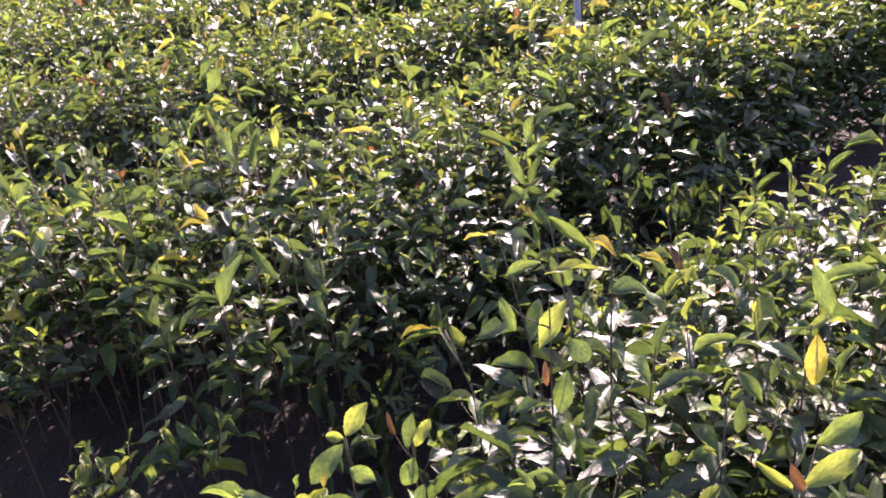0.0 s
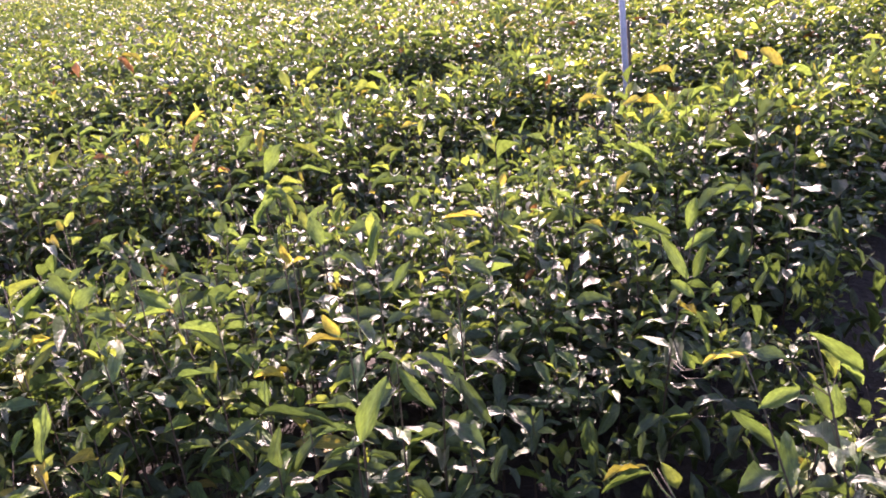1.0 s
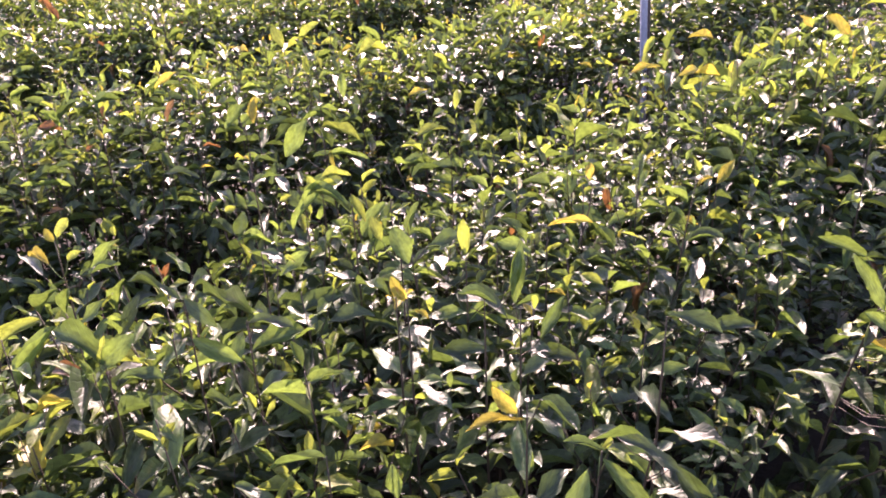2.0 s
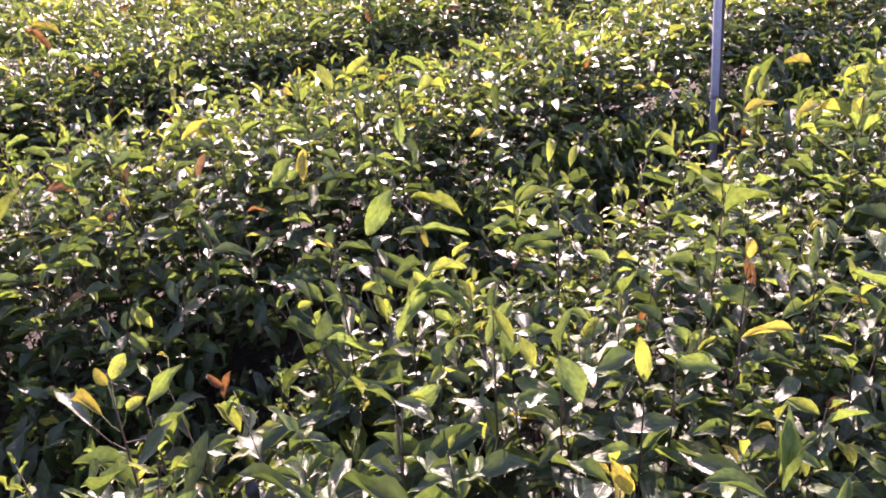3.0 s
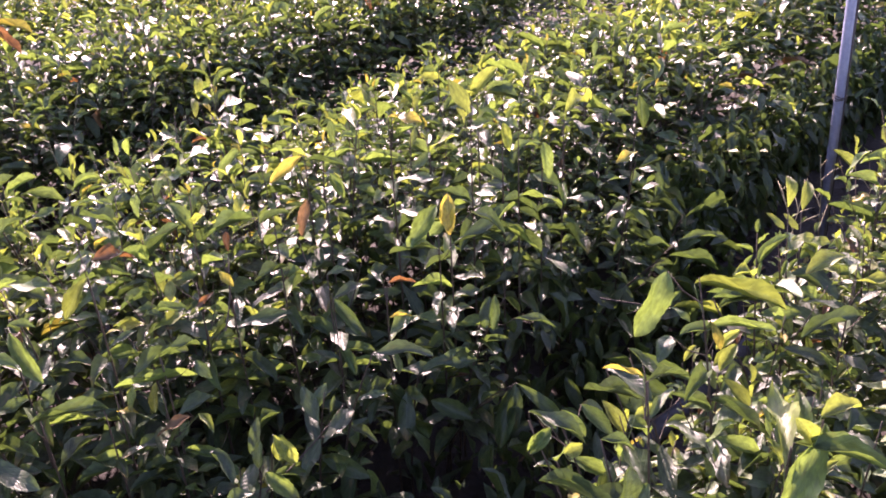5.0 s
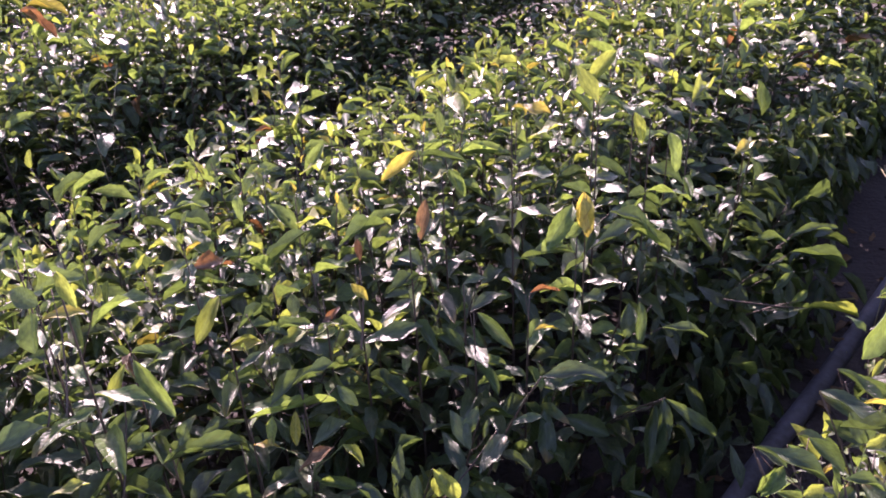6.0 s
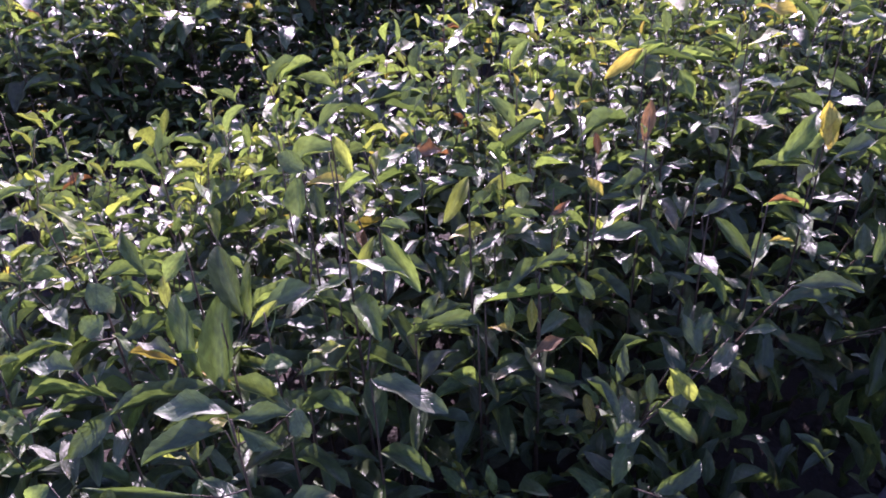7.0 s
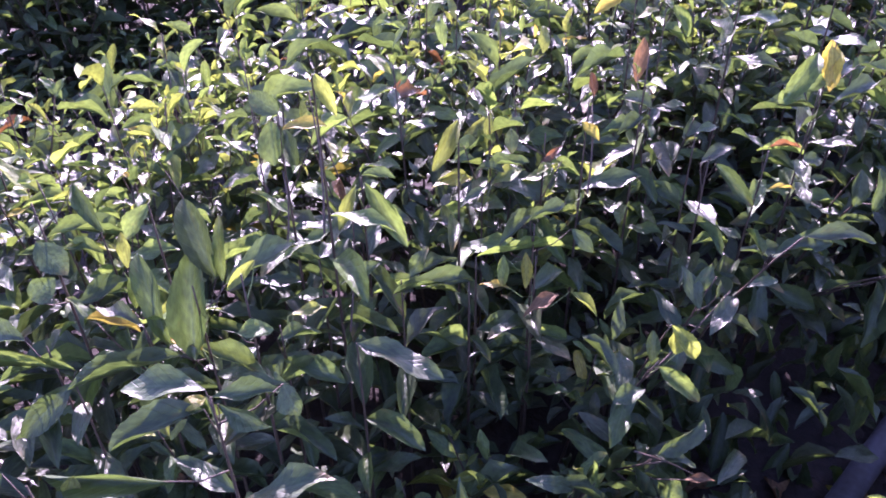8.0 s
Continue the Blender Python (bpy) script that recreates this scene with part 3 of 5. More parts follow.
blade(plant, (0.463, 1.688, 0.537), (0.462, 1.703, 0.577), 0.019, "green", FACING)
plant = lone_plant((0.422, 1.524), (0.246, 1.719, 0.426), "tea plant with bright yellow young leaves")
blade(plant, (0.252, 1.735, 0.426), (0.275, 1.724, 0.390), 0.020, "young", FACING)
blade(plant, (0.241, 1.726, 0.414), (0.168, 1.687, 0.404), 0.012, "green")
blade(plant, (0.232, 1.728, 0.424), (0.170, 1.699, 0.416), 0.012, "yellow")
blade(plant, (0.258, 1.687, 0.324), (0.190, 1.727, 0.317), 0.023, "mature")
plant = lone_plant((0.478, 1.337), (0.478, 1.337, 0.708), "tea plant with a few reddish leaves")
blade(plant, (0.494, 1.357, 0.699), (0.467, 1.326, 0.652), 0.025, "young", FACING)
blade(plant, (0.498, 1.323, 0.628), (0.491, 1.300, 0.585), 0.023, "green", FACING)
blade(plant, (0.473, 1.322, 0.640), (0.476, 1.310, 0.613), 0.008, "red", FACING)
blade(plant, (0.422, 1.342, 0.708), (0.440, 1.329, 0.672), 0.015, "green", FACING)
blade(plant, (0.500, 1.339, 0.659), (0.519, 1.333, 0.634), 0.025, "mature", FACING)
plant = lone_plant((0.537, 1.521), (0.537, 1.521, 0.695), "tea plant with bright yellow young leaves")
blade(plant, (0.540, 1.518, 0.655), (0.448, 1.520, 0.644), 0.019, "young")
blade(plant, (0.506, 1.528, 0.695), (0.545, 1.485, 0.690), 0.015, "yellow")
blade(plant, (0.569, 1.534, 0.670), (0.605, 1.516, 0.665), 0.013, "yellow")
blade(plant, (0.533, 1.503, 0.628), (0.583, 1.518, 0.622), 0.027, "mature")
plant = lone_plant((0.770, 1.446), (0.770, 1.446, 0.627), "tea plant with bright yellow young leaves")
blade(plant, (0.773, 1.428, 0.627), (0.771, 1.402, 0.573), 0.024, "yellow", FACING)
blade(plant, (0.772, 1.486, 0.598), (0.833, 1.524, 0.591), 0.013, "young")
blade(plant, (0.764, 1.424, 0.584), (0.688, 1.483, 0.573), 0.021, "mature")
plant = lone_plant((0.819, 1.570), (0.819, 1.570, 0.569), "tea plant with fresh green leaves")
blade(plant, (0.819, 1.570, 0.569), (0.795, 1.594, 0.631), 0.024, "green", FACING)
plant = lone_plant((0.738, 1.249), (0.738, 1.249, 0.567), "tea plant with pale green young leaves")
blade(plant, (0.759, 1.303, 0.566), (0.805, 1.329, 0.594), 0.025, "green", FACING)
blade(plant, (0.735, 1.235, 0.567), (0.791, 1.264, 0.594), 0.025, "young", FACING)
blade(plant, (0.725, 1.231, 0.566), (0.688, 1.235, 0.595), 0.011, "young", FACING)
blade(plant, (0.734, 1.227, 0.567), (0.722, 1.237, 0.593), 0.012, "red", FACING)
plant = lone_plant((0.245, 1.261), (0.245, 1.261, 0.556), "tea plant with pale green young leaves")
blade(plant, (0.243, 1.266, 0.556), (0.267, 1.289, 0.589), 0.024, "young", FACING)
blade(plant, (0.241, 1.264, 0.554), (0.220, 1.260, 0.558), 0.013, "young", FACING)
blade(plant, (0.241, 1.261, 0.548), (0.205, 1.232, 0.508), 0.027, "green", FACING)
blade(plant, (0.249, 1.262, 0.545), (0.279, 1.287, 0.540), 0.010, "mature")
blade(plant, (0.249, 1.250, 0.521), (0.279, 1.251, 0.506), 0.021, "green", FACING)
plant = lone_plant((0.309, 1.307), (0.309, 1.307, 0.527), "tea plant with a few reddish leaves")
blade(plant, (0.303, 1.306, 0.512), (0.308, 1.326, 0.550), 0.017, "green", FACING)
blade(plant, (0.312, 1.308, 0.512), (0.329, 1.328, 0.541), 0.018, "young", FACING)
blade(plant, (0.288, 1.309, 0.527), (0.277, 1.320, 0.554), 0.007, "red", FACING)
blade(plant, (0.312, 1.303, 0.500), (0.300, 1.285, 0.471), 0.024, "green", FACING)
blade(plant, (0.329, 1.305, 0.496), (0.352, 1.329, 0.492), 0.022, "mature")
plant = lone_plant((-0.321, 1.662), (-0.289, 1.627, 0.258), "tea plant with fresh green leaves")
blade(plant, (-0.303, 1.613, 0.218), (-0.319, 1.563, 0.126), 0.027, "green", FACING)
blade(plant, (-0.293, 1.620, 0.227), (-0.357, 1.580, 0.217), 0.019, "green")
blade(plant, (-0.273, 1.636, 0.247), (-0.220, 1.628, 0.201), 0.022, "green", FACING)
blade(plant, (-0.285, 1.638, 0.258), (-0.255, 1.661, 0.289), 0.019, "mature", FACING)
plant = lone_plant((-0.255, 1.722), (-0.203, 1.664, 0.265), "tea plant with large dark glossy leaves")
blade(plant, (-0.203, 1.664, 0.265), (-0.150, 1.653, 0.212), 0.022, "mature", FACING)
plant = lone_plant((-0.304, 1.818), (-0.304, 1.818, 0.406), "tea plant with large dark glossy leaves")
blade(plant, (-0.279, 1.845, 0.406), (-0.354, 1.779, 0.314), 0.024, "mature", FACING)
blade(plant, (-0.322, 1.800, 0.337), (-0.399, 1.770, 0.321), 0.024, "young", FACING)
blade(plant, (-0.294, 1.804, 0.329), (-0.176, 1.827, 0.315), 0.027, "mature")
blade(plant, (-0.323, 1.822, 0.384), (-0.210, 1.870, 0.368), 0.014, "mature")
plant = lone_plant((-1.010, 2.269), (-1.010, 2.269, 0.607), "tea plant with bright yellow young leaves")
blade(plant, (-1.012, 2.281, 0.607), (-0.992, 2.296, 0.637), 0.021, "young", FACING)
blade(plant, (-1.017, 2.278, 0.600), (-1.034, 2.288, 0.621), 0.016, "yellow", FACING)
blade(plant, (-1.026, 2.261, 0.564), (-1.089, 2.308, 0.558), 0.017, "yellow")
blade(plant, (-1.054, 2.278, 0.535), (-1.152, 2.377, 0.525), 0.025, "mature")
blade(plant, (-0.957, 2.253, 0.548), (-0.921, 2.302, 0.542), 0.019, "mature")
blade(plant, (-0.993, 2.264, 0.571), (-0.969, 2.270, 0.585), 0.016, "young", FACING)
plant = lone_plant((-1.002, 2.354), (-1.027, 2.382, 0.491), "tea plant with fresh green leaves")
blade(plant, (-1.027, 2.382, 0.491), (-0.968, 2.408, 0.545), 0.023, "green", FACING)
plant = lone_plant((-0.865, 2.477), (-0.974, 2.598, 0.361), "tea plant with a few reddish leaves")
blade(plant, (-0.994, 2.600, 0.342), (-0.980, 2.622, 0.388), 0.015, "red", FACING)
blade(plant, (-0.993, 2.609, 0.361), (-1.024, 2.620, 0.384), 0.015, "red", FACING)
blade(plant, (-0.934, 2.584, 0.308), (-1.023, 2.644, 0.298), 0.022, "green")
plant = lone_plant((-0.780, 2.554), (-0.787, 2.562, 0.477), "tea plant with large dark glossy leaves")
blade(plant, (-0.798, 2.569, 0.472), (-0.881, 2.643, 0.463), 0.022, "mature")
blade(plant, (-0.805, 2.571, 0.477), (-0.716, 2.546, 0.467), 0.017, "green")
blade(plant, (-0.798, 2.568, 0.471), (-0.785, 2.592, 0.521), 0.028, "mature", FACING)
blade(plant, (-0.747, 2.538, 0.407), (-0.850, 2.666, 0.394), 0.032, "mature")
plant = lone_plant((-0.742, 2.589), (-0.764, 2.613, 0.623), "tea plant with large dark glossy leaves")
blade(plant, (-0.769, 2.611, 0.600), (-0.827, 2.648, 0.593), 0.013, "mature")
blade(plant, (-0.766, 2.622, 0.623), (-0.806, 2.650, 0.619), 0.009, "yellow")
blade(plant, (-0.760, 2.620, 0.619), (-0.709, 2.629, 0.613), 0.011, "mature")
blade(plant, (-0.762, 2.601, 0.579), (-0.713, 2.658, 0.572), 0.013, "mature")
twig(plant, (-0.768, 2.601, 0.579), (-0.765, 2.628, 0.635), 0.0013)
plant = lone_plant((-0.597, 2.719), (-0.647, 2.774, 0.655), "tea plant with bright yellow young leaves")
blade(plant, (-0.680, 2.800, 0.654), (-0.730, 2.767, 0.578), 0.040, "green", FACING)
blade(plant, (-0.646, 2.790, 0.638), (-0.549, 2.725, 0.625), 0.014, "young")
blade(plant, (-0.634, 2.765, 0.585), (-0.540, 2.758, 0.573), 0.012, "green")
blade(plant, (-0.628, 2.768, 0.592), (-0.617, 2.751, 0.556), 0.012, "yellow", FACING)
blade(plant, (-0.619, 2.763, 0.580), (-0.668, 2.767, 0.574), 0.018, "mature")
blade(plant, (-0.683, 2.761, 0.578), (-0.716, 2.713, 0.572), 0.023, "mature")
plant = lone_plant((-0.600, 2.533), (-0.600, 2.533, 0.613), "tea plant with pale green young leaves")
blade(plant, (-0.600, 2.538, 0.613), (-0.544, 2.557, 0.607), 0.021, "young")
blade(plant, (-0.596, 2.535, 0.607), (-0.657, 2.494, 0.520), 0.029, "green", FACING)
blade(plant, (-0.605, 2.525, 0.585), (-0.628, 2.539, 0.615), 0.020, "young", FACING)
plant = lone_plant((-0.364, 2.879), (-0.364, 2.879, 0.593), "tea plant with large dark glossy leaves")
blade(plant, (-0.369, 2.903, 0.593), (-0.443, 2.876, 0.584), 0.029, "young")
blade(plant, (-0.351, 2.864, 0.511), (-0.455, 2.839, 0.499), 0.023, "mature")
blade(plant, (-0.372, 2.869, 0.521), (-0.419, 2.905, 0.515), 0.019, "mature")
plant = lone_plant((-0.078, 2.624), (-0.078, 2.624, 0.553), "tea plant with bright yellow young leaves")
blade(plant, (-0.065, 2.655, 0.553), (-0.060, 2.670, 0.585), 0.019, "yellow", FACING)
blade(plant, (-0.090, 2.593, 0.424), (-0.116, 2.613, 0.466), 0.015, "green", FACING)
twig(plant, (-0.090, 2.593, 0.424), (-0.056, 2.650, 0.542), 0.0018)
plant = lone_plant((-0.256, 2.366), (-0.256, 2.366, 0.547), "tea plant with fresh green leaves")
blade(plant, (-0.256, 2.366, 0.547), (-0.195, 2.359, 0.532), 0.027, "green", FACING)
plant = lone_plant((-0.167, 2.377), (-0.167, 2.377, 0.571), "tea plant with bright yellow young leaves")
blade(plant, (-0.167, 2.377, 0.571), (-0.082, 2.409, 0.562), 0.017, "yellow")
plant = lone_plant((-0.509, 2.362), (-0.509, 2.362, 0.645), "tea plant with pale green young leaves")
blade(plant, (-0.509, 2.362, 0.645), (-0.484, 2.341, 0.601), 0.016, "young", FACING)
plant = lone_plant((-0.422, 2.309), (-0.422, 2.309, 0.618), "tea plant with pale green young leaves")
blade(plant, (-0.429, 2.281, 0.618), (-0.402, 2.254, 0.562), 0.033, "green", FACING)
blade(plant, (-0.379, 2.321, 0.559), (-0.295, 2.376, 0.550), 0.027, "mature")
blade(plant, (-0.456, 2.326, 0.571), (-0.476, 2.345, 0.610), 0.020, "young", FACING)
plant = lone_plant((-0.634, 2.210), (-0.634, 2.210, 0.608), "tea plant with large dark glossy leaves")
blade(plant, (-0.634, 2.210, 0.608), (-0.586, 2.179, 0.601), 0.021, "mature")
plant = lone_plant((-0.310, 2.315), (-0.310, 2.315, 0.547), "tea plant with pale green young leaves")
blade(plant, (-0.310, 2.315, 0.547), (-0.314, 2.342, 0.604), 0.022, "young", FACING)
plant = lone_plant((-1.196, 3.389), (-1.196, 3.389, 0.637), "tea plant with bright yellow young leaves")
blade(plant, (-1.199, 3.392, 0.637), (-1.265, 3.371, 0.593), 0.024, "yellow", FACING)
blade(plant, (-1.193, 3.387, 0.627), (-1.113, 3.354, 0.618), 0.019, "mature")
plant = lone_plant((-1.160, 3.340), (-1.160, 3.340, 0.614), "tea plant with pale green young leaves")
blade(plant, (-1.148, 3.346, 0.614), (-1.124, 3.325, 0.570), 0.021, "green", FACING)
blade(plant, (-1.193, 3.321, 0.574), (-1.208, 3.279, 0.518), 0.023, "dry", FACING)
blade(plant, (-1.139, 3.352, 0.613), (-1.126, 3.322, 0.575), 0.015, "young", FACING)
plant = lone_plant((-0.931, 3.239), (-0.931, 3.239, 0.593), "tea plant with bright yellow young leaves")
blade(plant, (-0.935, 3.243, 0.587), (-0.934, 3.214, 0.527), 0.026, "yellow", FACING)
blade(plant, (-0.892, 3.231, 0.562), (-0.842, 3.143, 0.556), 0.016, "mature")
blade(plant, (-0.943, 3.225, 0.550), (-0.970, 3.215, 0.528), 0.026, "green", FACING)
blade(plant, (-0.932, 3.254, 0.593), (-0.936, 3.214, 0.535), 0.031, "yellow", FACING)
blade(plant, (-0.953, 3.242, 0.578), (-1.006, 3.200, 0.520), 0.033, "green", FACING)
plant = lone_plant((-0.839, 3.532), (-0.839, 3.532, 0.699), "tea plant with pale green young leaves")
blade(plant, (-0.854, 3.530, 0.689), (-0.792, 3.553, 0.739), 0.032, "young", FACING)
blade(plant, (-0.825, 3.534, 0.699), (-0.881, 3.514, 0.692), 0.028, "young")
plant = lone_plant((-0.809, 3.387), (-0.809, 3.387, 0.675), "tea plant with pale green young leaves")
blade(plant, (-0.807, 3.388, 0.675), (-0.798, 3.363, 0.623), 0.019, "young", FACING)
blade(plant, (-0.811, 3.386, 0.671), (-0.886, 3.393, 0.662), 0.024, "green")
plant = lone_plant((-0.719, 3.439), (-0.719, 3.439, 0.609), "tea plant with fresh green leaves")
blade(plant, (-0.717, 3.440, 0.609), (-0.711, 3.407, 0.541), 0.027, "green", FACING)
blade(plant, (-0.721, 3.439, 0.607), (-0.783, 3.425, 0.599), 0.025, "green")
plant = lone_plant((-0.500, 3.614), (-0.471, 3.581, 0.517), "tea plant with bright yellow young leaves")
blade(plant, (-0.471, 3.581, 0.517), (-0.534, 3.538, 0.509), 0.022, "yellow")
plant = lone_plant((-0.473, 3.638), (-0.463, 3.626, 0.634), "tea plant with fresh green leaves")
blade(plant, (-0.463, 3.626, 0.634), (-0.459, 3.594, 0.566), 0.024, "green", FACING)
plant = lone_plant((-1.207, 2.977), (-1.163, 2.929, 0.414), "tea plant with large dark glossy leaves")
blade(plant, (-1.161, 2.955, 0.414), (-1.183, 2.937, 0.377), 0.020, "mature", FACING)
blade(plant, (-1.177, 2.922, 0.363), (-1.201, 2.958, 0.409), 0.025, "mature", FACING)
blade(plant, (-1.156, 2.909, 0.347), (-1.136, 2.915, 0.345), 0.009, "mature")
blade(plant, (-1.157, 2.930, 0.374), (-1.150, 2.946, 0.395), 0.008, "mature", FACING)
twig(plant, (-1.265, 2.862, 0.284), (-1.135, 2.938, 0.382), 0.0016)
plant = lone_plant((-1.283, 2.909), (-1.237, 2.857, 0.399), "tea plant with pale green young leaves")
blade(plant, (-1.237, 2.857, 0.399), (-1.206, 2.837, 0.358), 0.024, "young", FACING)
plant = lone_plant((-1.770, 2.751), (-1.770, 2.751, 0.571), "tea plant with large dark glossy leaves")
blade(plant, (-1.780, 2.733, 0.485), (-1.783, 2.805, 0.577), 0.038, "mature", FACING)
blade(plant, (-1.757, 2.785, 0.552), (-1.789, 2.837, 0.618), 0.032, "mature", FACING)
blade(plant, (-1.805, 2.743, 0.497), (-1.838, 2.803, 0.574), 0.024, "mature", FACING)
blade(plant, (-1.789, 2.721, 0.504), (-1.899, 2.691, 0.489), 0.026, "mature")
blade(plant, (-1.737, 2.751, 0.571), (-1.675, 2.825, 0.561), 0.026, "mature")
blade(plant, (-1.772, 2.739, 0.493), (-1.814, 2.762, 0.488), 0.014, "yellow")
blade(plant, (-1.749, 2.782, 0.548), (-1.752, 2.826, 0.604), 0.013, "green", FACING)
plant = lone_plant((-1.898, 2.707), (-1.898, 2.707, 0.484), "tea plant with large dark glossy leaves")
blade(plant, (-1.898, 2.707, 0.484), (-1.952, 2.673, 0.440), 0.028, "mature", FACING)
plant = lone_plant((-1.721, 2.600), (-1.721, 2.600, 0.574), "tea plant with large dark glossy leaves")
blade(plant, (-1.728, 2.611, 0.572), (-1.805, 2.620, 0.564), 0.030, "mature")
blade(plant, (-1.729, 2.600, 0.559), (-1.803, 2.565, 0.548), 0.030, "mature")
blade(plant, (-1.722, 2.606, 0.567), (-1.661, 2.619, 0.559), 0.017, "mature")
blade(plant, (-1.717, 2.603, 0.562), (-1.671, 2.590, 0.546), 0.018, "mature", FACING)
blade(plant, (-1.661, 2.613, 0.574), (-1.647, 2.596, 0.553), 0.023, "mature", FACING)
blade(plant, (-1.727, 2.607, 0.566), (-1.747, 2.597, 0.563), 0.015, "yellow")
blade(plant, (-1.761, 2.563, 0.510), (-1.883, 2.583, 0.497), 0.020, "mature", (0.25, -0.75, 0.6))
twig(plant, (-1.720, 2.744, 0.273), (-1.889, 2.743, 0.277), 0.0015)
plant = lone_plant((-1.877, 2.555), (-1.877, 2.555, 0.520), "tea plant with pale green young leaves")
blade(plant, (-1.846, 2.556, 0.500), (-1.843, 2.568, 0.515), 0.017, "young", FACING)
blade(plant, (-1.883, 2.540, 0.481), (-1.927, 2.526, 0.474), 0.021, "mature")
blade(plant, (-1.903, 2.568, 0.520), (-1.925, 2.555, 0.503), 0.021, "green", FACING)
plant = lone_plant((-1.617, 2.781), (-1.617, 2.781, 0.456), "tea plant with large dark glossy leaves")
blade(plant, (-1.617, 2.781, 0.456), (-1.521, 2.735, 0.443), 0.033, "mature")
plant = lone_plant((-1.700, 2.786), (-1.700, 2.786, 0.481), "tea plant with large dark glossy leaves")
blade(plant, (-1.701, 2.770, 0.441), (-1.629, 2.744, 0.432), 0.023, "mature")
blade(plant, (-1.706, 2.786, 0.461), (-1.658, 2.800, 0.455), 0.021, "mature")
blade(plant, (-1.693, 2.801, 0.481), (-1.651, 2.820, 0.476), 0.015, "young")
plant = lone_plant((-1.699, 2.934), (-1.699, 2.934, 0.660), "tea plant with bright yellow young leaves")
blade(plant, (-1.706, 2.934, 0.654), (-1.703, 2.903, 0.614), 0.029, "green", FACING)
blade(plant, (-1.698, 2.939, 0.660), (-1.730, 2.953, 0.678), 0.026, "mature", FACING)
blade(plant, (-1.694, 2.928, 0.646), (-1.645, 2.943, 0.640), 0.019, "yellow")
twig(plant, (-1.693, 2.849, 0.538), (-1.695, 2.901, 0.610), 0.0014)
plant = lone_plant((-1.648, 2.894), (-1.648, 2.894, 0.728), "tea plant with pale green young leaves")
blade(plant, (-1.646, 2.896, 0.728), (-1.624, 2.868, 0.693), 0.016, "young", FACING)
blade(plant, (-1.649, 2.892, 0.724), (-1.686, 2.922, 0.720), 0.017, "mature")
twig(plant, (-1.640, 2.798, 0.597), (-1.652, 2.884, 0.713), 0.0013)
plant = lone_plant((-1.614, 2.952), (-1.614, 2.952, 0.565), "tea plant with pale green young leaves")
blade(plant, (-1.610, 2.951, 0.558), (-1.560, 2.902, 0.496), 0.025, "green", FACING)
blade(plant, (-1.621, 2.949, 0.555), (-1.642, 2.916, 0.512), 0.016, "young", FACING)
blade(plant, (-1.613, 2.957, 0.565), (-1.573, 2.956, 0.560), 0.016, "mature")
twig(plant, (-1.632, 2.843, 0.415), (-1.627, 2.943, 0.550), 0.0015)
plant = lone_plant((-1.495, 2.995), (-1.495, 2.995, 0.616), "tea plant with pale green young leaves")
blade(plant, (-1.495, 2.995, 0.616), (-1.528, 2.958, 0.567), 0.021, "young", FACING)
plant = lone_plant((-1.307, 2.887), (-1.254, 2.829, 0.365), "tea plant with large dark glossy leaves")
blade(plant, (-1.231, 2.839, 0.365), (-1.227, 2.862, 0.395), 0.025, "young", FACING)
blade(plant, (-1.262, 2.834, 0.357), (-1.258, 2.859, 0.389), 0.017, "mature", FACING)
blade(plant, (-1.252, 2.830, 0.353), (-1.204, 2.802, 0.318), 0.024, "green", FACING)
blade(plant, (-1.271, 2.813, 0.331), (-1.313, 2.796, 0.326), 0.025, "mature")
plant = lone_plant((-1.360, 2.840), (-1.258, 2.727, 0.301), "tea plant with large dark glossy leaves")
blade(plant, (-1.266, 2.740, 0.296), (-1.209, 2.765, 0.328), 0.027, "mature", FACING)
blade(plant, (-1.269, 2.741, 0.296), (-1.223, 2.725, 0.290), 0.019, "mature")
blade(plant, (-1.236, 2.721, 0.272), (-1.197, 2.722, 0.267), 0.011, "dry")
blade(plant, (-1.264, 2.708, 0.254), (-1.240, 2.720, 0.271), 0.026, "green", FACING)
twig(plant, (-1.295, 2.743, 0.301), (-1.224, 2.726, 0.276), 0.0014)
plant = lone_plant((-1.040, 3.127), (-1.012, 3.095, 0.315), "tea plant with large dark glossy leaves")
blade(plant, (-1.007, 3.095, 0.315), (-0.900, 3.133, 0.304), 0.034, "mature")
blade(plant, (-1.036, 3.073, 0.292), (-1.043, 3.020, 0.224), 0.032, "mature", FACING)
blade(plant, (-0.992, 3.117, 0.233), (-0.916, 3.091, 0.201), 0.034, "mature", FACING)
plant = lone_plant((-0.966, 3.194), (-0.851, 3.066, 0.280), "tea plant with large dark glossy leaves")
blade(plant, (-0.851, 3.066, 0.280), (-0.879, 3.004, 0.199), 0.033, "mature", FACING)
plant = lone_plant((-0.924, 3.232), (-0.870, 3.172, 0.416), "tea plant with large dark glossy leaves")
blade(plant, (-0.870, 3.172, 0.416), (-0.882, 3.136, 0.369), 0.028, "mature", FACING)
plant = lone_plant((-1.062, 3.107), (-1.056, 3.100, 0.496), "tea plant with bright yellow young leaves")
blade(plant, (-1.060, 3.112, 0.495), (-1.087, 3.168, 0.489), 0.013, "mature")
blade(plant, (-1.052, 3.112, 0.496), (-1.004, 3.115, 0.491), 0.007, "red")
blade(plant, (-1.054, 3.076, 0.449), (-1.014, 3.078, 0.445), 0.010, "yellow")
plant = lone_plant((-1.146, 3.081), (-1.146, 3.081, 0.502), "tea plant with large dark glossy leaves")
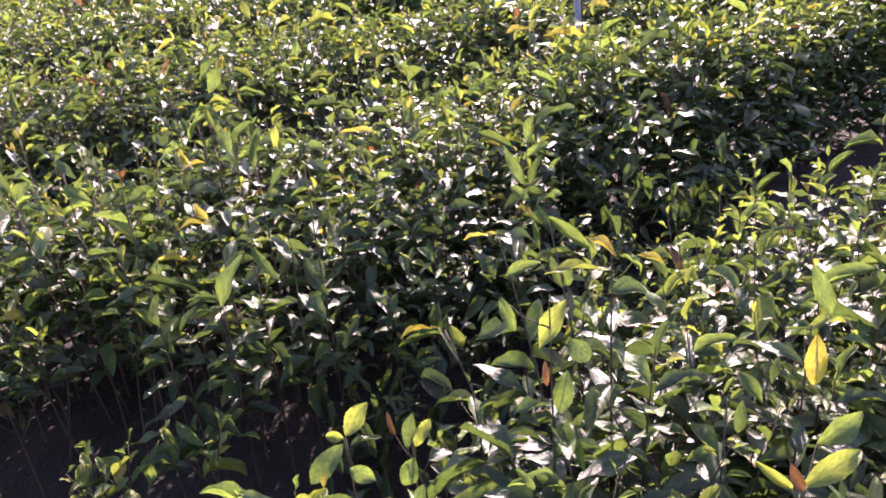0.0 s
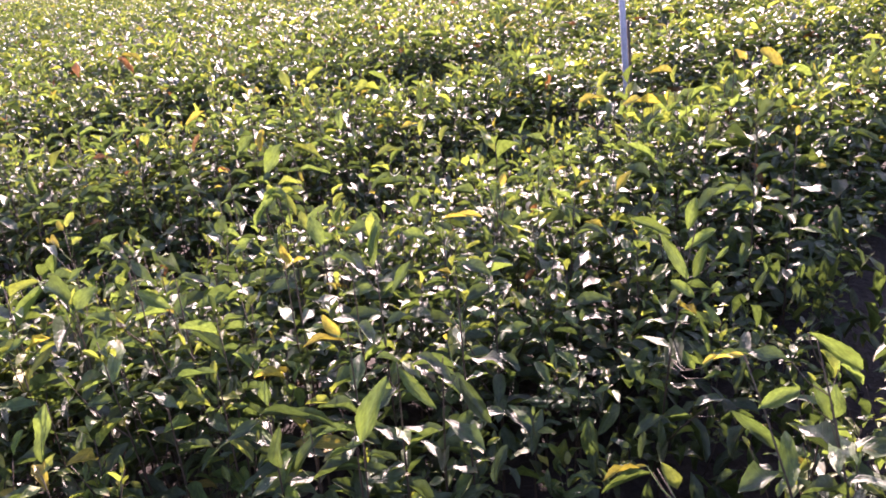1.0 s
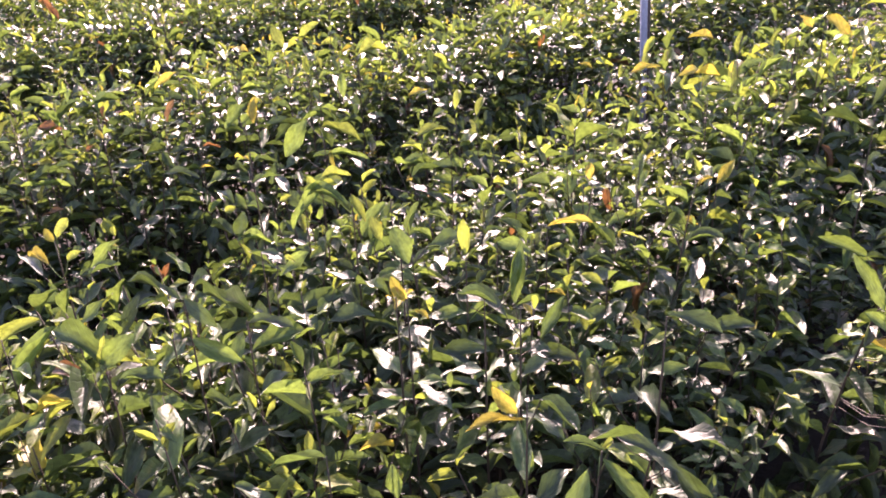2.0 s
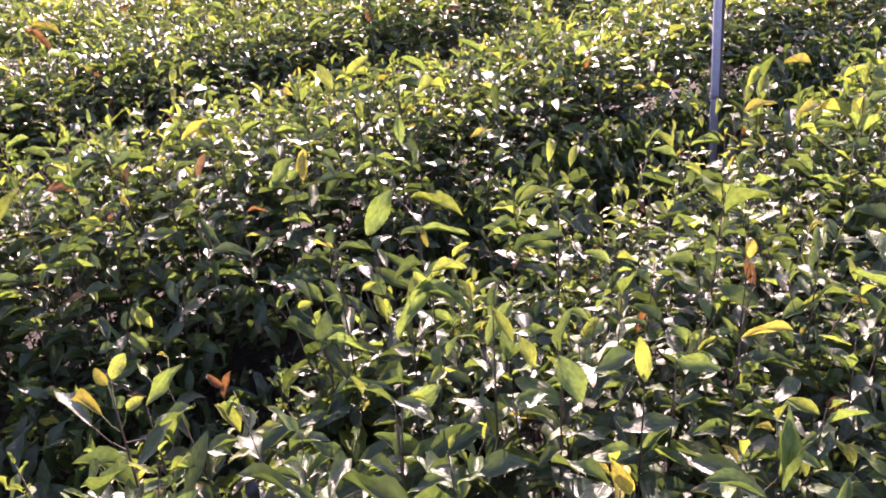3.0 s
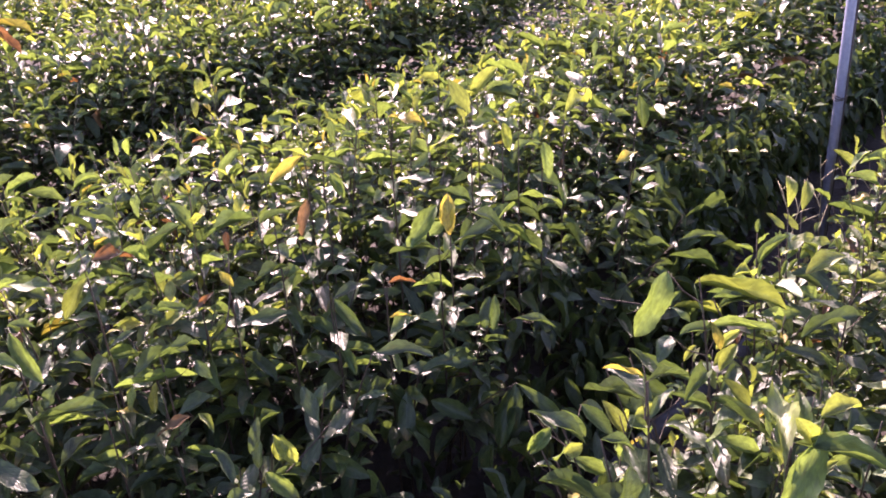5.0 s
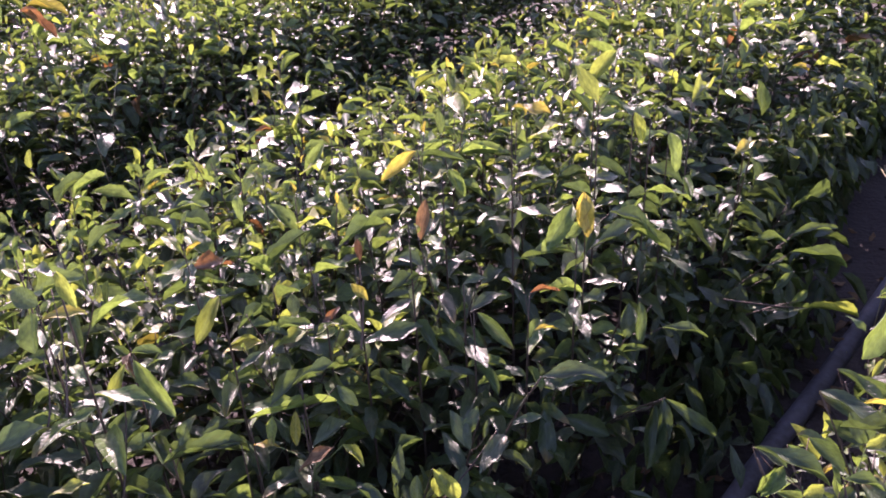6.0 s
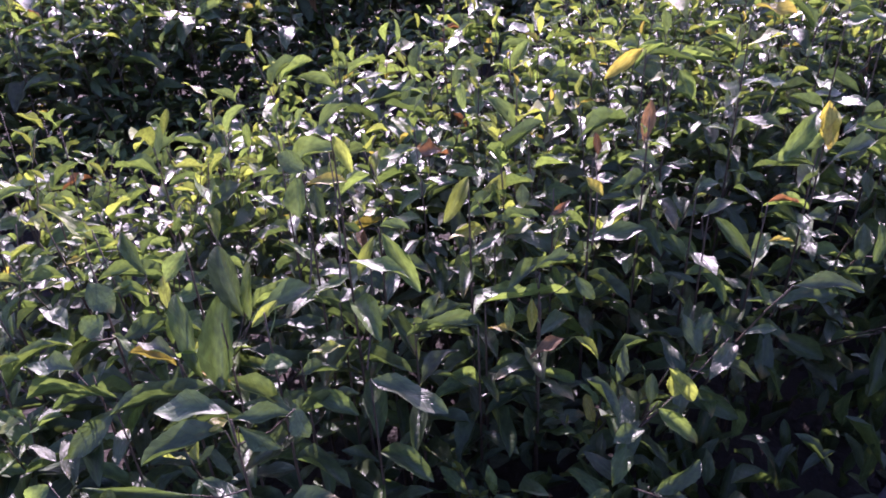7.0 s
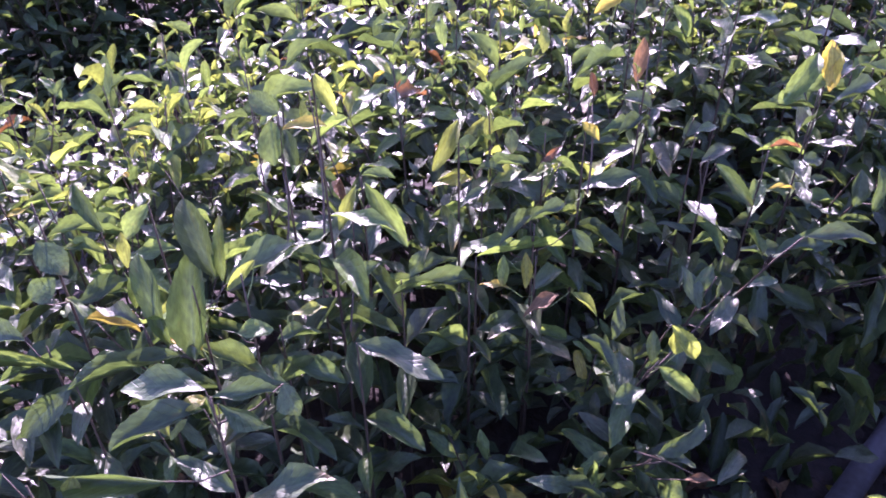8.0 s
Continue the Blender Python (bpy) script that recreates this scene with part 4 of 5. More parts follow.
blade(plant, (-1.149, 3.100, 0.479), (-1.083, 3.148, 0.473), 0.020, "mature")
blade(plant, (-1.143, 3.062, 0.502), (-1.094, 3.024, 0.454), 0.020, "mature", FACING)
plant = lone_plant((-1.317, 3.100), (-1.317, 3.100, 0.582), "tea plant with bright yellow young leaves")
blade(plant, (-1.309, 3.110, 0.582), (-1.312, 3.131, 0.609), 0.012, "red", FACING)
blade(plant, (-1.326, 3.091, 0.557), (-1.303, 3.074, 0.535), 0.015, "yellow", FACING)
twig(plant, (-1.320, 3.034, 0.477), (-1.311, 3.105, 0.574), 0.0016)
plant = lone_plant((-1.371, 3.107), (-1.371, 3.107, 0.530), "tea plant with a few reddish leaves")
blade(plant, (-1.346, 3.107, 0.510), (-1.379, 3.091, 0.489), 0.010, "red", FACING)
blade(plant, (-1.351, 3.091, 0.490), (-1.385, 3.070, 0.486), 0.017, "young")
blade(plant, (-1.417, 3.123, 0.530), (-1.417, 3.101, 0.502), 0.020, "mature", FACING)
plant = lone_plant((-1.402, 2.917), (-1.402, 2.917, 0.466), "tea plant with bright yellow young leaves")
blade(plant, (-1.413, 2.932, 0.461), (-1.415, 2.903, 0.424), 0.014, "yellow", FACING)
blade(plant, (-1.443, 2.920, 0.466), (-1.444, 2.895, 0.435), 0.015, "young", FACING)
blade(plant, (-1.434, 2.893, 0.433), (-1.473, 2.909, 0.428), 0.009, "yellow")
blade(plant, (-1.367, 2.924, 0.396), (-1.417, 2.888, 0.389), 0.019, "dry")
blade(plant, (-1.355, 2.917, 0.405), (-1.327, 2.873, 0.400), 0.014, "young")
plant = lone_plant((-1.486, 2.900), (-1.486, 2.900, 0.440), "tea plant with large dark glossy leaves")
blade(plant, (-1.486, 2.900, 0.440), (-1.536, 2.898, 0.434), 0.013, "mature")
plant = lone_plant((-0.657, 2.665), (-0.763, 2.782, 0.524), "tea plant with large dark glossy leaves")
blade(plant, (-0.763, 2.782, 0.524), (-0.718, 2.713, 0.512), 0.026, "mature")
plant = lone_plant((-0.773, 2.561), (-0.886, 2.687, 0.522), "tea plant with large dark glossy leaves")
blade(plant, (-0.883, 2.705, 0.522), (-0.822, 2.646, 0.510), 0.021, "mature")
blade(plant, (-0.890, 2.670, 0.488), (-0.867, 2.680, 0.512), 0.014, "green", FACING)
plant = lone_plant((-0.943, 2.407), (-1.082, 2.562, 0.445), "tea plant with bright yellow young leaves")
blade(plant, (-1.092, 2.538, 0.436), (-1.123, 2.584, 0.429), 0.015, "young")
blade(plant, (-1.072, 2.587, 0.445), (-1.098, 2.603, 0.441), 0.008, "yellow")
plant = lone_plant((0.218, 3.288), (0.218, 3.288, 0.636), "tea plant with bright yellow young leaves")
blade(plant, (0.193, 3.288, 0.636), (0.110, 3.274, 0.625), 0.028, "yellow")
blade(plant, (0.237, 3.287, 0.609), (0.367, 3.347, 0.593), 0.038, "yellow")
blade(plant, (0.224, 3.289, 0.620), (0.197, 3.216, 0.585), 0.028, "mature")
plant = lone_plant((0.407, 3.623), (0.348, 3.689, 0.630), "tea plant with bright yellow young leaves")
blade(plant, (0.348, 3.689, 0.630), (0.430, 3.697, 0.620), 0.032, "yellow")
plant = lone_plant((0.664, 3.431), (0.664, 3.431, 0.730), "tea plant with bright yellow young leaves")
blade(plant, (0.664, 3.431, 0.730), (0.730, 3.425, 0.679), 0.039, "yellow", FACING)
plant = lone_plant((0.587, 3.418), (0.587, 3.418, 0.737), "tea plant with bright yellow young leaves")
blade(plant, (0.587, 3.418, 0.737), (0.624, 3.412, 0.704), 0.022, "yellow", FACING)
plant = lone_plant((0.642, 2.785), (0.642, 2.785, 0.621), "tea plant with bright yellow young leaves")
blade(plant, (0.642, 2.785, 0.621), (0.649, 2.796, 0.643), 0.013, "yellow", FACING)
plant = lone_plant((-2.282, 4.677), (-2.282, 4.677, 0.695), "tea plant with bright yellow young leaves")
blade(plant, (-2.292, 4.673, 0.686), (-2.186, 4.614, 0.608), 0.042, "red")
blade(plant, (-2.272, 4.681, 0.695), (-2.145, 4.645, 0.664), 0.037, "yellow")
plant = lone_plant((-2.507, 4.628), (-2.507, 4.628, 0.688), "tea plant with a few reddish leaves")
blade(plant, (-2.507, 4.628, 0.688), (-2.490, 4.601, 0.610), 0.038, "red", FACING)
plant = lone_plant((-1.931, 2.809), (-1.931, 2.809, 0.636), "tea plant with large dark glossy leaves")
blade(plant, (-1.902, 2.845, 0.636), (-1.870, 2.814, 0.593), 0.017, "mature", FACING)
blade(plant, (-1.942, 2.809, 0.588), (-1.910, 2.788, 0.559), 0.032, "mature", FACING)
blade(plant, (-1.949, 2.773, 0.539), (-1.923, 2.786, 0.557), 0.028, "mature", FACING)
plant = lone_plant((-1.825, 2.832), (-1.825, 2.832, 0.616), "tea plant with fresh green leaves")
blade(plant, (-1.825, 2.832, 0.616), (-1.849, 2.809, 0.586), 0.022, "green", FACING)
plant = lone_plant((-1.921, 2.723), (-1.921, 2.723, 0.520), "tea plant with large dark glossy leaves")
blade(plant, (-1.946, 2.732, 0.520), (-2.015, 2.747, 0.512), 0.028, "mature")
blade(plant, (-1.896, 2.714, 0.494), (-2.014, 2.727, 0.481), 0.011, "green")
plant = lone_plant((-1.826, 2.740), (-1.826, 2.740, 0.527), "tea plant with large dark glossy leaves")
blade(plant, (-1.826, 2.740, 0.527), (-1.895, 2.780, 0.520), 0.019, "mature")
plant = lone_plant((-1.233, 3.142), (-1.233, 3.142, 0.625), "tea plant with large dark glossy leaves")
blade(plant, (-1.264, 3.144, 0.625), (-1.337, 3.101, 0.616), 0.019, "mature")
blade(plant, (-1.218, 3.137, 0.533), (-1.274, 3.100, 0.527), 0.017, "mature")
blade(plant, (-1.218, 3.145, 0.543), (-1.252, 3.185, 0.538), 0.026, "mature")
plant = lone_plant((-1.155, 3.125), (-1.155, 3.125, 0.515), "tea plant with large dark glossy leaves")
blade(plant, (-1.155, 3.125, 0.515), (-1.116, 3.145, 0.511), 0.015, "mature")
plant = lone_plant((-0.956, 3.203), (-0.955, 3.203, 0.537), "tea plant with large dark glossy leaves")
blade(plant, (-0.976, 3.214, 0.537), (-1.016, 3.198, 0.516), 0.028, "green", FACING)
blade(plant, (-0.958, 3.196, 0.511), (-1.047, 3.213, 0.500), 0.024, "mature")
blade(plant, (-0.932, 3.199, 0.514), (-0.814, 3.275, 0.504), 0.024, "mature")
plant = lone_plant((-1.402, 2.947), (-1.402, 2.947, 0.493), "tea plant with large dark glossy leaves")
blade(plant, (-1.407, 2.955, 0.493), (-1.350, 2.984, 0.487), 0.018, "mature")
blade(plant, (-1.446, 2.937, 0.470), (-1.378, 3.009, 0.461), 0.020, "mature")
blade(plant, (-1.354, 2.949, 0.483), (-1.328, 2.931, 0.458), 0.018, "mature", FACING)
plant = lone_plant((-1.476, 2.928), (-1.476, 2.928, 0.458), "tea plant with fresh green leaves")
blade(plant, (-1.476, 2.928, 0.458), (-1.358, 2.963, 0.445), 0.011, "green")
plant = lone_plant((-1.460, 3.066), (-1.460, 3.066, 0.469), "tea plant with pale green young leaves")
blade(plant, (-1.447, 3.074, 0.469), (-1.393, 3.124, 0.462), 0.023, "young")
blade(plant, (-1.473, 3.057, 0.446), (-1.444, 3.128, 0.441), 0.023, "mature")
plant = lone_plant((-1.569, 2.876), (-1.569, 2.876, 0.466), "tea plant with large dark glossy leaves")
blade(plant, (-1.558, 2.882, 0.466), (-1.535, 2.904, 0.495), 0.018, "mature", FACING)
blade(plant, (-1.580, 2.869, 0.449), (-1.481, 2.906, 0.437), 0.016, "mature")
plant = lone_plant((-1.667, 2.895), (-1.667, 2.895, 0.487), "tea plant with large dark glossy leaves")
blade(plant, (-1.667, 2.895, 0.487), (-1.646, 2.938, 0.483), 0.017, "mature")
plant = lone_plant((-1.717, 2.743), (-1.717, 2.743, 0.591), "tea plant with pale green young leaves")
blade(plant, (-1.727, 2.721, 0.532), (-1.692, 2.730, 0.528), 0.022, "green")
blade(plant, (-1.707, 2.765, 0.591), (-1.736, 2.747, 0.567), 0.012, "young", FACING)
plant = lone_plant((-0.870, 3.397), (-0.870, 3.397, 0.695), "tea plant with pale green young leaves")
blade(plant, (-0.870, 3.397, 0.695), (-0.908, 3.427, 0.757), 0.032, "young", FACING)
plant = lone_plant((-0.778, 3.382), (-0.778, 3.382, 0.662), "tea plant with fresh green leaves")
blade(plant, (-0.778, 3.382, 0.662), (-0.846, 3.488, 0.654), 0.024, "green")
plant = lone_plant((-1.028, 3.389), (-1.028, 3.389, 0.703), "tea plant with bright yellow young leaves")
blade(plant, (-1.028, 3.389, 0.703), (-0.965, 3.359, 0.696), 0.024, "yellow")
plant = lone_plant((-0.670, 3.462), (-0.670, 3.462, 0.655), "tea plant with pale green young leaves")
blade(plant, (-0.670, 3.462, 0.655), (-0.597, 3.561, 0.646), 0.025, "young")
plant = lone_plant((-0.600, 2.002), (-0.600, 2.002, 0.603), "tea plant with large dark glossy leaves")
blade(plant, (-0.592, 2.013, 0.603), (-0.694, 2.097, 0.594), 0.021, "mature")
blade(plant, (-0.600, 2.009, 0.597), (-0.536, 2.006, 0.589), 0.024, "mature")
blade(plant, (-0.608, 1.985, 0.547), (-0.678, 1.994, 0.579), 0.025, "green", FACING)
plant = lone_plant((-0.273, 2.045), (-0.273, 2.045, 0.620), "tea plant with large dark glossy leaves")
blade(plant, (-0.310, 2.043, 0.620), (-0.255, 2.022, 0.613), 0.021, "mature")
blade(plant, (-0.235, 2.047, 0.617), (-0.223, 2.075, 0.673), 0.015, "green", FACING)
plant = lone_plant((-0.053, 1.905), (-0.053, 1.905, 0.662), "tea plant with large dark glossy leaves")
blade(plant, (-0.053, 1.905, 0.662), (0.007, 1.880, 0.653), 0.021, "mature")
plant = lone_plant((-0.380, 2.036), (-0.380, 2.036, 0.616), "tea plant with bright yellow young leaves")
blade(plant, (-0.380, 2.036, 0.616), (-0.404, 2.043, 0.634), 0.016, "yellow", FACING)
plant = lone_plant((-0.636, 2.524), (-0.636, 2.524, 0.589), "tea plant with pale green young leaves")
blade(plant, (-0.642, 2.518, 0.568), (-0.584, 2.667, 0.555), 0.029, "young")
blade(plant, (-0.630, 2.530, 0.589), (-0.540, 2.476, 0.580), 0.022, "green")
plant = lone_plant((-0.404, 2.892), (-0.515, 3.015, 0.470), "tea plant with large dark glossy leaves")
blade(plant, (-0.515, 3.015, 0.470), (-0.421, 3.015, 0.458), 0.028, "mature")
plant = lone_plant((-0.245, 3.036), (-0.251, 3.042, 0.461), "tea plant with pale green young leaves")
blade(plant, (-0.251, 3.042, 0.461), (-0.173, 3.039, 0.451), 0.022, "young")
plant = lone_plant((0.211, 2.702), (0.211, 2.702, 0.519), "tea plant with bright yellow young leaves")
blade(plant, (0.211, 2.702, 0.519), (0.250, 2.727, 0.564), 0.023, "yellow", FACING)
plant = lone_plant((0.551, 2.786), (0.551, 2.786, 0.652), "tea plant with large dark glossy leaves")
blade(plant, (0.547, 2.802, 0.652), (0.627, 2.871, 0.673), 0.023, "mature")
blade(plant, (0.555, 2.770, 0.608), (0.495, 2.932, 0.595), 0.023, "mature")
plant = lone_plant((-0.338, 3.760), (-0.295, 3.712, 0.290), "tea plant with large dark glossy leaves")
blade(plant, (-0.304, 3.700, 0.287), (-0.367, 3.800, 0.274), 0.019, "mature")
blade(plant, (-0.274, 3.757, 0.275), (-0.311, 3.923, 0.261), 0.019, "mature")
blade(plant, (-0.306, 3.679, 0.290), (-0.170, 3.741, 0.278), 0.016, "mature")
plant = lone_plant((-0.473, 3.638), (-0.381, 3.536, 0.297), "tea plant with large dark glossy leaves")
blade(plant, (-0.366, 3.553, 0.297), (-0.244, 3.578, 0.285), 0.023, "mature")
blade(plant, (-0.397, 3.520, 0.296), (-0.480, 3.565, 0.284), 0.012, "mature")
plant = lone_plant((-0.564, 3.556), (-0.451, 3.430, 0.318), "tea plant with large dark glossy leaves")
blade(plant, (-0.430, 3.444, 0.318), (-0.340, 3.382, 0.303), 0.020, "mature")
blade(plant, (-0.472, 3.416, 0.306), (-0.441, 3.406, 0.294), 0.017, "mature", FACING)
plant = lone_plant((-0.620, 3.506), (-0.463, 3.332, 0.272), "tea plant with pale green young leaves")
blade(plant, (-0.464, 3.305, 0.271), (-0.370, 3.272, 0.258), 0.012, "young")
blade(plant, (-0.462, 3.359, 0.250), (-0.426, 3.367, 0.270), 0.018, "green", FACING)
twig(plant, (-0.605, 3.363, 0.272), (-0.443, 3.336, 0.248), 0.0023)
plant = lone_plant((-0.557, 3.562), (-0.461, 3.455, 0.254), "tea plant with large dark glossy leaves")
blade(plant, (-0.472, 3.419, 0.242), (-0.423, 3.435, 0.278), 0.019, "mature", FACING)
blade(plant, (-0.450, 3.490, 0.254), (-0.387, 3.523, 0.248), 0.017, "mature")
plant = lone_plant((-0.965, 3.195), (-0.839, 3.055, 0.302), "tea plant with large dark glossy leaves")
blade(plant, (-0.838, 3.055, 0.301), (-0.762, 3.016, 0.242), 0.024, "mature", FACING)
blade(plant, (-0.841, 3.056, 0.302), (-0.858, 3.013, 0.222), 0.030, "mature", FACING)
plant = lone_plant((-1.174, 3.006), (-1.081, 2.903, 0.495), "tea plant with large dark glossy leaves")
blade(plant, (-1.081, 2.903, 0.495), (-0.990, 2.901, 0.484), 0.024, "mature")
plant = lone_plant((-0.935, 3.222), (-0.848, 3.125, 0.439), "tea plant with large dark glossy leaves")
blade(plant, (-0.864, 3.137, 0.439), (-0.872, 3.106, 0.382), 0.019, "mature", FACING)
blade(plant, (-0.832, 3.113, 0.401), (-0.763, 3.085, 0.392), 0.018, "mature")
plant = lone_plant((-0.748, 2.583), (-0.847, 2.693, 0.518), "tea plant with large dark glossy leaves")
blade(plant, (-0.812, 2.713, 0.518), (-0.777, 2.689, 0.482), 0.021, "mature", FACING)
blade(plant, (-0.839, 2.710, 0.515), (-0.811, 2.690, 0.484), 0.019, "mature", FACING)
blade(plant, (-0.875, 2.714, 0.511), (-0.851, 2.683, 0.506), 0.012, "mature")
blade(plant, (-0.859, 2.679, 0.514), (-0.887, 2.666, 0.486), 0.017, "green", FACING)
blade(plant, (-0.848, 2.651, 0.495), (-0.824, 2.655, 0.505), 0.018, "young", FACING)
plant = lone_plant((-0.741, 2.589), (-0.801, 2.656, 0.507), "tea plant with large dark glossy leaves")
blade(plant, (-0.801, 2.656, 0.507), (-0.763, 2.638, 0.501), 0.015, "mature")
plant = lone_plant((-0.691, 2.634), (-0.761, 2.712, 0.494), "tea plant with pale green young leaves")
blade(plant, (-0.741, 2.710, 0.494), (-0.714, 2.714, 0.506), 0.016, "young", FACING)
blade(plant, (-0.780, 2.714, 0.490), (-0.801, 2.753, 0.485), 0.015, "mature")
plant = lone_plant((-0.630, 2.690), (-0.724, 2.794, 0.523), "tea plant with large dark glossy leaves")
blade(plant, (-0.719, 2.820, 0.523), (-0.695, 2.752, 0.513), 0.014, "mature")
blade(plant, (-0.728, 2.768, 0.498), (-0.705, 2.746, 0.462), 0.031, "mature", FACING)
blade(plant, (-0.655, 2.800, 0.442), (-0.731, 2.829, 0.479), 0.027, "mature", FACING)
blade(plant, (-0.628, 2.797, 0.472), (-0.716, 2.822, 0.518), 0.016, "mature", FACING)
blade(plant, (-0.690, 2.775, 0.435), (-0.742, 2.790, 0.468), 0.022, "mature", FACING)
# the shoots end here
for plant in [o for o in bpy.data.objects if "stem_end" in o]:
    del plant["stem_end"]


PLANT_STEP = 0.114
NEAR = (0.47, 1.14)        # the stretch of the beds whose plants are built one by one
rng = random.Random(7)
near_feet, mid_feet, far_feet, last_feet = [], [], [], []
for bed in range(-2, 15):
    for s, n, edge in place_plants(bed, BED_END + 0.05, 9.0 if bed < 7 else 7.0, -4, 26, PLANT_STEP if bed < 4 else PLANT_STEP * 1.35, rng):
        if NEAR[0] <= s < NEAR[1] and bed in (-1, 0, 1) and n > 0.5:
            near_feet.append((s, n, edge))
        elif s < 3.3 and n < 5.6:
            mid_feet.append((s, n, edge))
        elif s < 6.0 and n < 7.5:
            far_feet.append((s, n, edge))
        else:
            last_feet.append((s, n, edge))


def outward(edge, over=1.0):
    """Plants at the rim of a bed lean over the path."""
    push = max(0.0, abs(edge) - 0.55) / 0.45 * (0.08 if edge > 0 else -0.24) * over
    return ACROSS.x * push, ACROSS.y * push


for s, n, edge in near_feet:
    seed = random.Random(int(s * 1000) * 977 + int(n * 1000))
    stems, leaves = grow(seed, height_at(s, n, edge, seed), outward(edge), 0.12 if abs(edge) < 0.6 else 0.3 if edge > 0 or n > 2.7 and s < 0.95 else 0.68)
    plant = tagged(new("tea_plant"), "young tea plant with glossy green leaves growing in the bed", "tea plant", "tea plants of the nursery beds")
    plant.matrix_basis = Matrix.Translation(spot(s, n, rise(s, n) - 0.01))
    part_of("stem", mesh_of("stem", *joined(stems), [STEM]), plant, None, "thin brown woody stem")
    bare = bare_below(s, n, edge) * max(m.translation.z for _, _, m in leaves)
    for shape, kind, m in leaves:
        if m.translation.z < bare:
            continue
        part_of("leaf", leaf_mesh(shape, kind), plant, m, LEAF_LABEL.get(kind, ""))

variants = {}
for edge_kind in (-1, 0, 1):
    for number in range(14):
        seed = random.Random(5000 + 50 * edge_kind + number)
        variants[edge_kind, number] = (grow(seed, 0.555, outward(edge_kind * 0.9, 0.8), (0.12, 0.3, 0.68)[edge_kind]), grow(seed, 0.555, outward(edge_kind * 0.9, 0.8), 0.5, 0.03))


def spread_plants(feet, which):
    plants = []
    for s, n, edge in feet:
        seed = random.Random(int(s * 1000) * 977 + int(n * 1000))
        side = 0 if abs(edge) < 0.6 else (1 if edge > 0 else -1)
        stems, leaves = variants[side, seed.randrange(14)][min(which, 1)]
        if which == 0:
            bare = bare_below(s, n, edge) * 0.555
            leaves = [l for l in leaves if l[2].translation.z >= bare]
        if which == 1 or which == 0 and (n > 3.7 or s > 2.3):
            leaves = [(a, b, m @ Matrix.Diagonal((1.3, 1.3, 1.3, 1))) for k, (a, b, m) in enumerate(leaves) if (k * 7 + which) % 10 < 7]
        if which == 2:
            leaves = [(a, b, m @ Matrix.Diagonal((1.55, 1.75, 1.55, 1))) for a, b, m in leaves[seed.randrange(3)::3]]
        size = height_at(s, n, edge, seed) / 0.555
        turn = Matrix.Rotation(seed.uniform(0, 6.283) if side == 0 else seed.gauss(0, 0.5), 4, "Z")
        plants.append((Matrix.Translation(spot(s, n, rise(s, n) - 0.01)) @ turn @ Matrix.Diagonal((size ** 0.5, size ** 0.5, size, 1)), stems, leaves))
    return plants


close = [f for f in mid_feet if f[0] < 2.3 and f[1] < 3.3]
bunch("close_tea_plants", spread_plants(close, 0), NEXT, True, "young tea plants crowded along the near end of the beds", "tea plants")
bunch("tea_plants", spread_plants([f for f in mid_feet if f not in close], 0), PLAIN, True, "dense rows of young tea plants in the nursery beds", "tea plants")
bunch("far_tea_plants", spread_plants(far_feet, 1), COARSE, False, "sunlit tops of tea plants further down the field", "tea plants")
bunch("distant_tea_plants", spread_plants(last_feet, 2), COARSE, False, "distant beds of tea plants at the end of the field", "tea plants")


# ---- the post in the path, with a batten and a wire tie ----
def rounded_box(width, depth, length, bevel=0.003):
    """A bar that stands on its foot, with worn edges."""
    bm = bmesh.new()
    bmesh.ops.create_cube(bm, size=1, matrix=Matrix.Translation((0, 0, length / 2)) @ Matrix.Diagonal((width, depth, length, 1)))
    bmesh.ops.bevel(bm, geom=bm.edges[:], offset=bevel, segments=2, affect="EDGES")
    return bm


def ring(radius, thick, steps=20):
    points = [Vector((radius * math.cos(6.2832 * k / steps), radius * math.sin(6.2832 * k / steps), 0.002 * math.sin(k))) for k in range(steps + 1)]
    return tube(points, [thick] * len(points), 6)


post = tagged(new("post"), "grey-blue painted upright post standing in the path", "post")
post.matrix_basis = pose(0.312, 4.08, -0.12, -1.1, -2.6, 18)
part("shaft", rounded_box(0.02, 0.024, 1.9), PAINT, post)
batten = part("batten", rounded_box(0.008, 0.02, 0.86, 0.002), WOOD, post, "dark weathered wooden batten")
batten.matrix_basis = pose(0.0145, 0.003, 0.03, 0, 0.4, 0)
for turn_no in range(3):
    verts, tris = ring(0.0195, 0.0013)
    part_of("wire_tie", mesh_of("wire_tie", verts, tris, [WOOD]), post, pose(0.004, 0.001, 0.553 + 0.005 * turn_no, 3 * turn_no, 2, 20 * turn_no), "dark binding wire")

# ---- the pipe on the earth ----
pipe = tagged(new("irrigation_pipe"), "dusty blue plastic water pipe, darkened for shade, lying along the path", "pipe")
PIPE_N, PIPE_Z, PIPE_R = 2.725, -0.012, 0.022
pipe_line = [spot(s, PIPE_N + drift(1, s) + 0.012 * math.sin(1.3 * s), PIPE_Z + 0.004 * math.sin(2.1 * s) - 0.035 * max(0.0, min(1.0, (s - 1.75) / 0.3))) for s in np.arange(0.3, 5.01, 0.15)]
part_of("tube", mesh_of("tube", *tube(pipe_line, [PIPE_R] * len(pipe_line), 20), [PIPE]), pipe)


